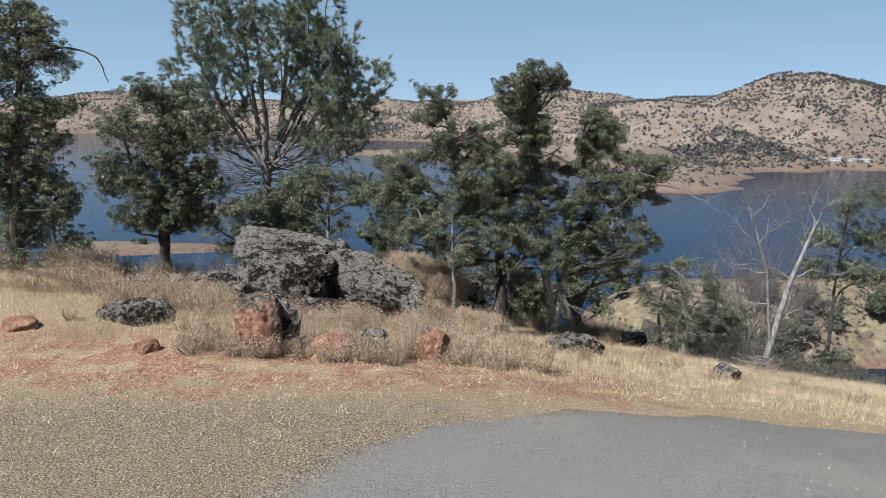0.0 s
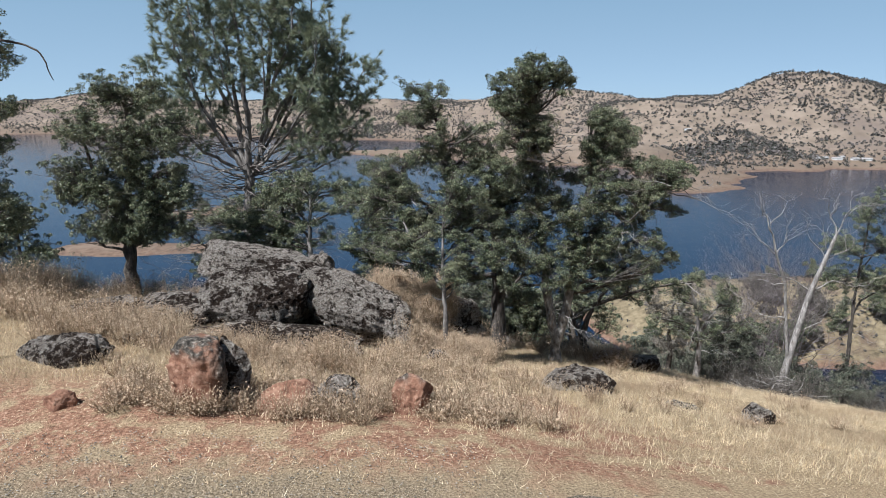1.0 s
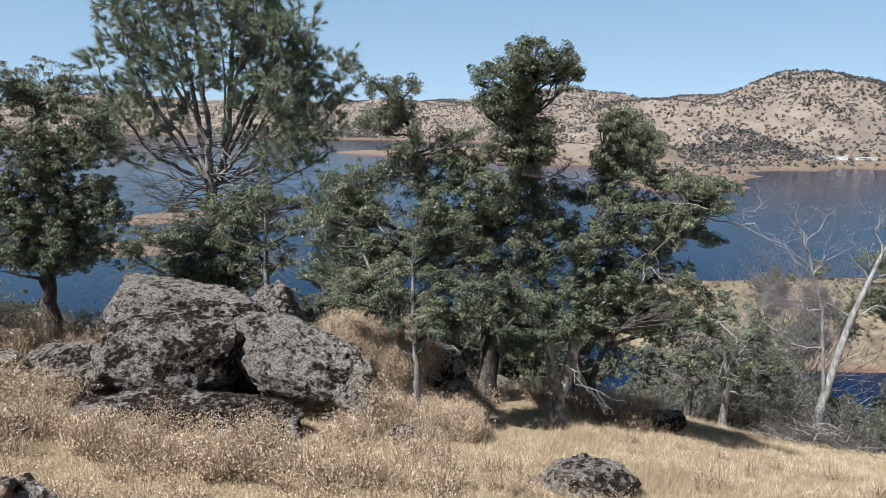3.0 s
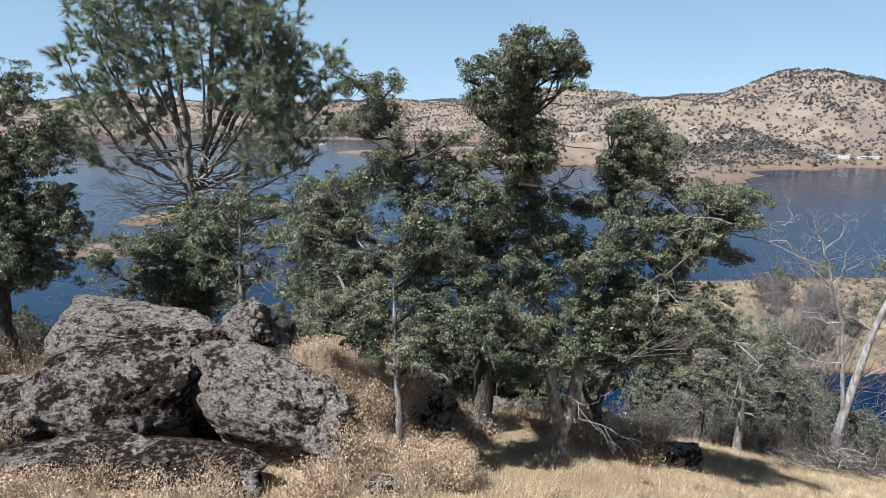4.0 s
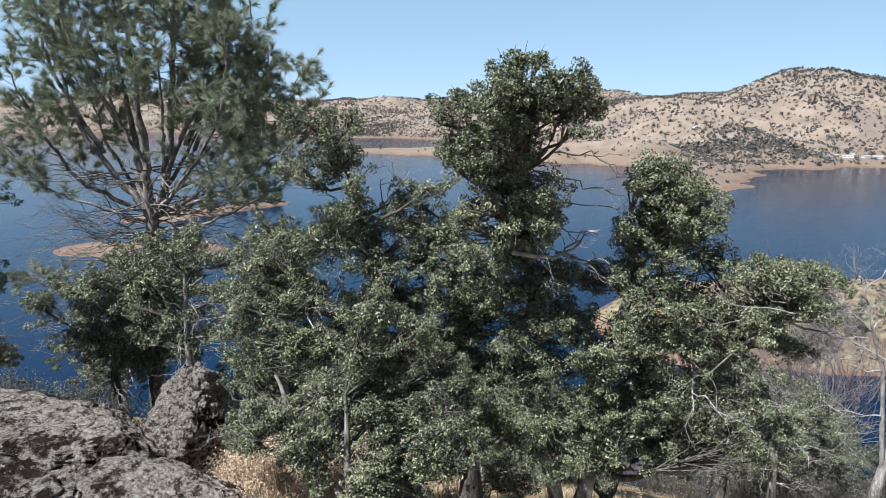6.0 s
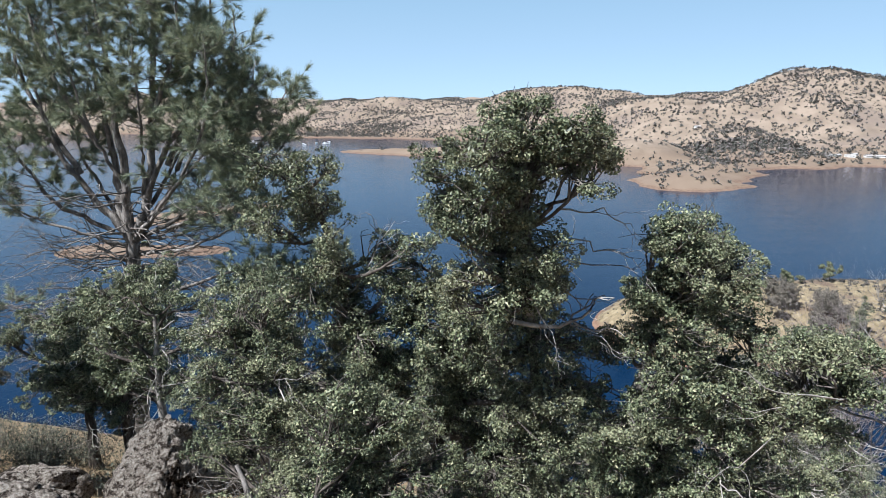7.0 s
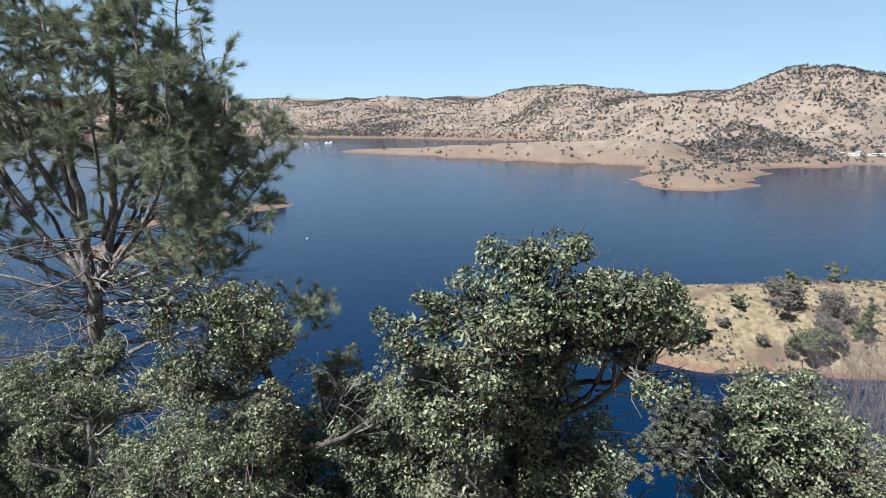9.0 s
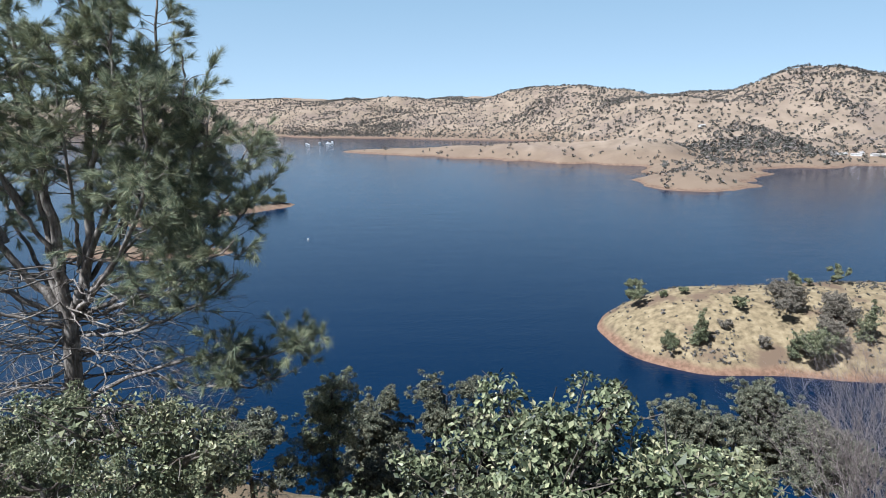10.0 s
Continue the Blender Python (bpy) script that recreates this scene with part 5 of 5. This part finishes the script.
thicket("weeds", "tall tan weeds against the foot of the outcrop", front, M_WEED_STEM, M_WEED)
thicket("brush", "dense tan brush smothering the boulders", heap, M_WEED_STEM, M_WEED)
thicket("weeds", "brown dried weeds standing in grass", weeds, M_WEED_STEM, M_WEED)
thicket("brush", "brown brush in the shade beneath the oaks", under, M_WEED_STEM, M_WEED)
thicket("thicket", "grey leafless thicket covering the steep slope", slope, M_TWIG, M_SAGE)
thicket("scrub", "grey-green scrub behind the outcrop", scrub, M_TWIG, M_OAK_GREY)


for k in range(70):
    x, y = float(rng3.uniform(-6.5, 8.5)), float(rng3.uniform(9.2, 14.5))
    shrub("small brown weed in dry grass", at_ground(x, y, 0), 0.2, float(rng3.uniform(0.15, 0.36)), 900 + k, 26, M_WEED, 12, 0.018, M_WEED_STEM, group="weeds in the grass", name="weed")


def scatter(n, seed, x0, x1, y0, y1):
    rng = np.random.default_rng(seed)
    return rng, rng.uniform(x0, x1, n), rng.uniform(y0, y1, n)


def blades(n, seed, box, keep, low, high, per, width, spread, lean):
    """Tufts of dry grass blades, each one a thin bent strip."""
    rng, x, y = scatter(n, seed, *box)
    ok = rng.uniform(size=n) < keep(x, y)
    x, y = x[ok], y[ok]
    m = len(x) * per
    x, y = np.repeat(x, per) + rng.normal(0, spread, m), np.repeat(y, per) + rng.normal(0, spread, m)
    tall = np.repeat(rng.uniform(0.6, 1.2, len(x) // per), per) * rng.uniform(low, high, m)
    root = np.stack([x, y, land(x, y) - 0.01], 1)
    a = rng.uniform(0, 2 * math.pi, m)
    w = np.stack([np.cos(a), np.sin(a), 0 * a], 1) * (width * rng.uniform(0.6, 1.3, m))[:, None]
    bend = rng.normal(0, lean, (m, 2)) * tall[:, None]
    tip = root + np.concatenate([bend, tall[:, None]], 1)
    v = np.stack([root - w, root + w, tip], 1)
    g = Geo()
    g.add(v.reshape(-1, 3), t=np.arange(m * 3).reshape(-1, 3))
    return g


def bank(x, y):
    return step(y + 0.7 * layered(x * 0.7, y * 0.7, 31) + 0.12 * x, 7.6, 9.8) * (0.62 + 0.38 * layered(x * 0.5, y * 0.5, 33)) * (1 - 0.85 * np.exp(-(((x - 1.5) / 0.75) ** 2) - ((y - 9.4) / 0.9) ** 2))


tall = new("dry_grass", blades(60000, 1, (-11, 15, 7.2, 23.0), bank, 0.05, 0.2, 12, 0.0022, 0.08, 0.42).mesh("dry_grass", M_STRAW, False))
tagged(tall, "tall straw-coloured dry grass on the bank", "grass", kind="stuff")


def verge(x, y):
    return step(y - road_edge(x), -0.1, 0.5) * (0.45 + 0.55 * layered(x * 0.9, y * 0.9, 35)) * (0.5 + 0.5 * step(x, -2, 3))


low = new("short_dry_grass", blades(11000, 2, (-9, 10, 4.6, 9.2), verge, 0.02, 0.07, 5, 0.005, 0.05, 0.9).mesh("short_dry_grass", M_STRAW, False))
tagged(low, "trampled short straw on gravelly soil", "grass", kind="stuff")


def litter():
    """Straw lying flat."""
    rng, x, y = scatter(27000, 3, -10, 12, 4.4, 11.5)
    ok = rng.uniform(size=len(x)) < 0.75 * step(y - road_edge(x), -1.1, 0.6) * (0.35 + 0.65 * step(y, 6.2, 7.4))
    x, y = x[ok], y[ok]
    a, ln = rng.uniform(0, 2 * math.pi, len(x)), rng.uniform(0.02, 0.07, len(x))
    d = np.stack([np.cos(a), np.sin(a), rng.normal(0, 0.12, len(x))], 1) * ln[:, None]
    w = np.stack([-np.sin(a), np.cos(a), 0 * a], 1) * 0.0026
    c = np.stack([x, y, land(x, y) + rng.uniform(0.006, 0.025, len(x))], 1)
    g = Geo()
    g.add(np.stack([c - d / 2 - w, c - d / 2 + w, c + d / 2], 1).reshape(-1, 3), t=np.arange(len(x) * 3).reshape(-1, 3))
    return g


tagged(new("straw_litter", litter().mesh("straw_litter", M_STRAW, False)), "loose straw lying on red soil", "litter", kind="stuff")


def pebbles(n, seed, box, size, where):
    rng, x, y = scatter(n, seed, *box)
    ok = where(x, y, rng)
    x, y = x[ok], y[ok]
    r = size * rng.uniform(0.4, 1.4, (len(x), 1, 1)) * rng.uniform(0.6, 1.3, (len(x), 6, 1))
    ball = np.array([(1, 0, 0), (0, 1, 0), (-1, 0, 0), (0, -1, 0), (0, 0, 0.7), (0, 0, -0.7)])
    v = np.stack([x, y, land(x, y) + 0.015], 1)[:, None] + ball[None] * r
    f = np.array([(0, 1, 4), (1, 2, 4), (2, 3, 4), (3, 0, 4), (1, 0, 5), (2, 1, 5), (3, 2, 5), (0, 3, 5)])
    g = Geo()
    g.add(v.reshape(-1, 3), t=(np.arange(len(x))[:, None, None] * 6 + f[None]).reshape(-1, 3))
    return g


stones = pebbles(3200, 4, (-6, 8, 2.8, 6.6), 0.009, lambda x, y, r: r.uniform(size=len(x)) < 0.7)
tagged(new("pebbles", stones.mesh("pebbles", M_STONE, False)), "loose grey pebbles on the gravel turnout", "gravel", kind="stuff")
chips = pebbles(9000, 5, (-9, 0.5, 3.5, 7.4), 0.008, lambda x, y, r: y > road_edge(x) - 0.4)
tagged(new("gravel_chips", chips.mesh("gravel_chips", M_STONE, False)), "coarse pale gravel chips beside the turnout", "gravel", kind="stuff")


# ---- the far shore ----
def tufts_of(rng, x, y, z, size, faces, high):
    """Distant crowns: ragged heaps of leafy faces, wide at the middle."""
    n = len(x)
    d = unit(rng.normal(size=(n, faces, 3)))
    r = size[:, None, None] * rng.uniform(0.35, 1.0, (n, faces, 1))
    c = np.stack([x, y, z + size * high * 0.6], 1)[:, None] + d * r * np.array([1.0, 1.0, high])
    f = size[:, None, None, None] * 0.78 * unit(rng.normal(size=(n, faces, 3, 3)))
    g = Geo()
    g.add((c[:, :, None] + f).reshape(-1, 3), t=np.arange(n * faces * 3).reshape(-1, 3))
    return g


def far_woods():
    rng, x, y = scatter(330000, 9, -1900, 1500, 560, 2900)
    z = land(x, y)
    d = y - np.interp(x, SHORE_X, SHORE_Y)
    thick = 0.2 + 0.55 * step(layered(x / 260, y / 260, 41), 0.15, 0.75) + 0.22 * step(layered(x / 60, y / 60, 43), 0.2, 0.8)
    west = step(-((x - 850) / 250) ** 2 - ((y - 1340) / 150) ** 2 + 0.5 * layered(x / 70, y / 70, 47), -1.1, -0.2)
    thick = np.maximum(thick, 0.62 * west)
    grove = np.exp(-(((x - 490) / 115) ** 2) - ((y - 1090 + 0.8 * (x - 490)) / 42) ** 2)
    thick = np.maximum(thick, grove * 1.4) * step(z, WATER_Z + 2, WATER_Z + 4.5)
    thick = np.where((x < 400) & (y < 1390) & (d < -10), thick * 0.1, thick)
    thick = np.maximum(thick, np.where((x > 225) & (x < 400) & (y > 700) & (y < 950), 0.2, 0) * step(z, WATER_Z + 3, WATER_Z + 6))
    ok = rng.uniform(size=len(x)) < thick * 0.8
    x, y, z, grove = x[ok], y[ok], z[ok], grove[ok]
    size = rng.uniform(0.4, 1.0, len(x)) ** 1.3 * 4.0 * np.where(grove > 0.3, 1.35, 1.0)
    return tufts_of(rng, x, y, z, size, 13, 0.85)


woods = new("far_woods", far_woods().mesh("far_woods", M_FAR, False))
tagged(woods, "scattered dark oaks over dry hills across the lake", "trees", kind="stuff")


def headland_brush():
    rng, x, y = scatter(16000, 19, 75, 260, 228, 310)
    z = land(x, y)
    ok = (z > WATER_Z + 3) & (rng.uniform(size=len(x)) < 0.06 + 0.4 * step(layered(x / 22, y / 22, 51), 0.2, 0.7))
    x, y, z = x[ok], y[ok], z[ok]
    return tufts_of(rng, x, y, z, rng.uniform(0.28, 0.9, len(x)) ** 2.2, 24, 0.75)


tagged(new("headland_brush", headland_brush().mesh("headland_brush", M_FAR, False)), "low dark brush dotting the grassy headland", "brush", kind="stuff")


# trees and bushes on the near headland
def headland_tree(label, x, y, h, w, seed, material, conical=False):
    z = float(land(x, y))
    rng = np.random.default_rng(seed)
    blobs = []
    for k in range(9):
        s = (k + 0.5) / 9
        r = w * (1.1 - 0.85 * s if conical else 0.75) * 0.5
        j = w * (0.18 if conical else 0.45) * (1 - s * 0.5)
        blobs.append((x + float(rng.normal(0, j)), y + float(rng.normal(0, j)), z + h * (0.12 + 0.82 * s if conical else 0.3 + 0.6 * float(rng.uniform())), r))
    broadleaf("headland_tree", label, [([(x, y, z - 0.3), (x, y, z + h * 0.4), (x + 0.1, y, z + h * 0.85)], 0.22, 0.05)], blobs, 0.55, 0.075, material, M_BARK_DARK, seed, 0, "trees on the headland", per=26)


HEADLAND = (("dark oak on the tip of the headland", 84.7, 281, 12, 7, 0), ("dark conical pine on the grassy headland", 99.5, 243, 17, 6, 1), ("low dark bush on the headland shore", 88.7, 246, 6, 5, 0), ("small round oak on dry grass", 122, 260, 6, 3.6, 0),
            ("broad bare thicket on the crest of the headland", 141, 258, 12, 11, 2), ("slim dark pine near the shore", 132.4, 236, 13, 4.5, 1), ("grey-green oak thicket by the water", 140, 233, 13, 10, 0), ("tall dark pine on the headland slope", 163, 238, 20, 7, 1),
            ("small oak on the ridge of the headland", 180, 288, 8, 5, 0), ("low scrub on the headland slope", 124, 241, 4, 3.5, 2), ("bare grey thicket on the headland slope", 158, 252, 9, 10, 2), ("low scrub patch on dry grass", 112, 250, 3, 3, 2),
            ("small oak on the ridge of the headland", 160, 288, 7, 5, 0), ("bare grey thicket by the water", 150, 240, 10, 9, 2), ("dark oak low on the headland", 184, 245, 12, 9, 0), ("tiny bush on the ridge", 105, 276, 3, 2, 0), ("tiny bush on the ridge", 96, 279, 3, 2.4, 0))
for k, (label, x, y, h, w, kind) in enumerate(HEADLAND):
    headland_tree(label, x, y, h, w, 500 + k, (M_OAK, M_OAK, M_SAGE)[kind], kind == 1)
for k, (x, y, h, w) in enumerate(((-182, 640, 8, 14), (-192, 630, 9, 15), (-210, 615, 8, 14), (-235, 592, 9, 16), (-255, 574, 9, 15), (-225, 446, 5, 8))):
    headland_tree("dark bushy tree on a low islet", x, y, h * 0.8, w * 0.7, 540 + k, M_OAK)


# houseboats moored across the lake
def houseboat(at, turn, length):
    ob = thing("houseboat", at, "white houseboat moored on the far lake", "boat", "moored houseboats")
    c, s = math.cos(turn), math.sin(turn)

    def box(name, x0, x1, y0, y1, z0, z1, material, taper=0.0):
        p = [(x0, y0, z0), (x1, y0 + taper, z0), (x1, y1 - taper, z0), (x0, y1, z0), (x0, y0, z1), (x1, y0 + taper, z1), (x1, y1 - taper, z1), (x0, y1, z1)]
        g = Geo()
        g.add([(at[0] + a * c - b * s, at[1] + a * s + b * c, at[2] + z) for a, b, z in p], [(0, 3, 2, 1), (4, 5, 6, 7), (0, 1, 5, 4), (1, 2, 6, 5), (2, 3, 7, 6), (3, 0, 4, 7)])
        part(name, g, material, ob, smooth=False)

    h = length / 2
    box("hull", -h, h, -2.0, 2.0, -0.4, 0.7, M_DECK, 0.5)
    box("cabin", -h * 0.8, h * 0.6, -1.7, 1.7, 0.7, 2.4, M_WHITE)
    box("canopy", -h * 0.95, h * 0.85, -1.9, 1.9, 2.4, 2.6, M_WHITE)
    box("upper_cabin", -h * 0.2, h * 0.3, -1.1, 1.1, 2.6, 3.4, M_WHITE)


# small white houses on the far shore
def house(x, y, turn, length, label):
    at = np.array([x, y, float(land(x, y)) - 0.3])
    ob = thing("house", at, label, "house", "houses on the far shore")
    c, s = math.cos(turn), math.sin(turn)

    def put(p):
        return [(at[0] + a * c - b * s, at[1] + a * s + b * c, at[2] + z) for a, b, z in p]

    def box(name, x0, x1, y0, y1, z0, z1, material, parent):
        g = Geo()
        g.add(put([(x0, y0, z0), (x1, y0, z0), (x1, y1, z0), (x0, y1, z0), (x0, y0, z1), (x1, y0, z1), (x1, y1, z1), (x0, y1, z1)]), [(0, 3, 2, 1), (4, 5, 6, 7), (0, 1, 5, 4), (1, 2, 6, 5), (2, 3, 7, 6), (3, 0, 4, 7)])
        return part(name, g, material, parent, smooth=False)

    h = length / 2
    wall = box("wall", -h, h, -3.0, 3.0, 0.0, 3.0, M_WHITE, ob)
    for k in (-0.6, 0.0, 0.6):
        box("window", h * k - 0.6, h * k + 0.6, -3.06, -2.9, 1.2, 2.3, M_GLASS, wall)
    box("door", h * 0.3 - 0.45, h * 0.3 + 0.45, -3.06, -2.9, 0.3, 2.3, M_ROOF, wall)
    g = Geo()
    g.add(put([(-h - 0.4, -3.5, 2.9), (h + 0.4, -3.5, 2.9), (h + 0.4, 3.5, 2.9), (-h - 0.4, 3.5, 2.9), (-h - 0.4, 0, 4.6), (h + 0.4, 0, 4.6)]), [(0, 1, 5, 4), (2, 3, 4, 5), (3, 2, 1, 0)], [(0, 4, 3), (1, 2, 5)])
    part("roof", g, M_ROOF, ob, smooth=False)


for k, (hx, hy) in enumerate(((606, 1000), (622, 1004), (640, 1000), (652, 1008), (668, 998), (684, 994))):
    house(hx, hy, 0.5 * math.sin(k * 2.3), 9 + 3 * (k % 3), "small white house among trees by the far shore")
house(487, 1237, 0.2, 12, "white house alone on the dry hillside")

rng4 = np.random.default_rng(8)
for k in range(20):
    bx = float(rng4.uniform(-640, -330)) if k < 14 else float(rng4.uniform(-330, -290))
    by = 1560 - 0.35 * (bx + 330) + float(rng4.uniform(-60, 60)) if k < 14 else float(rng4.uniform(1560, 1640))
    houseboat((bx, by, WATER_Z), float(rng4.uniform(-0.6, 0.6)), float(rng4.uniform(6, 9)))
buoy_geo = Geo()
tube(buoy_geo, [(-113.7, 476, WATER_Z - 0.3), (-113.7, 476, WATER_Z + 0.2), (-113.7, 476, WATER_Z + 0.8), (-113.7, 476, WATER_Z + 1.1)], [0.3, 0.7, 0.6, 0.05], 10)
buoy = new("buoy", buoy_geo.mesh("buoy", M_WHITE, True))
tagged(buoy, "small white mooring buoy on open water", "buoy")
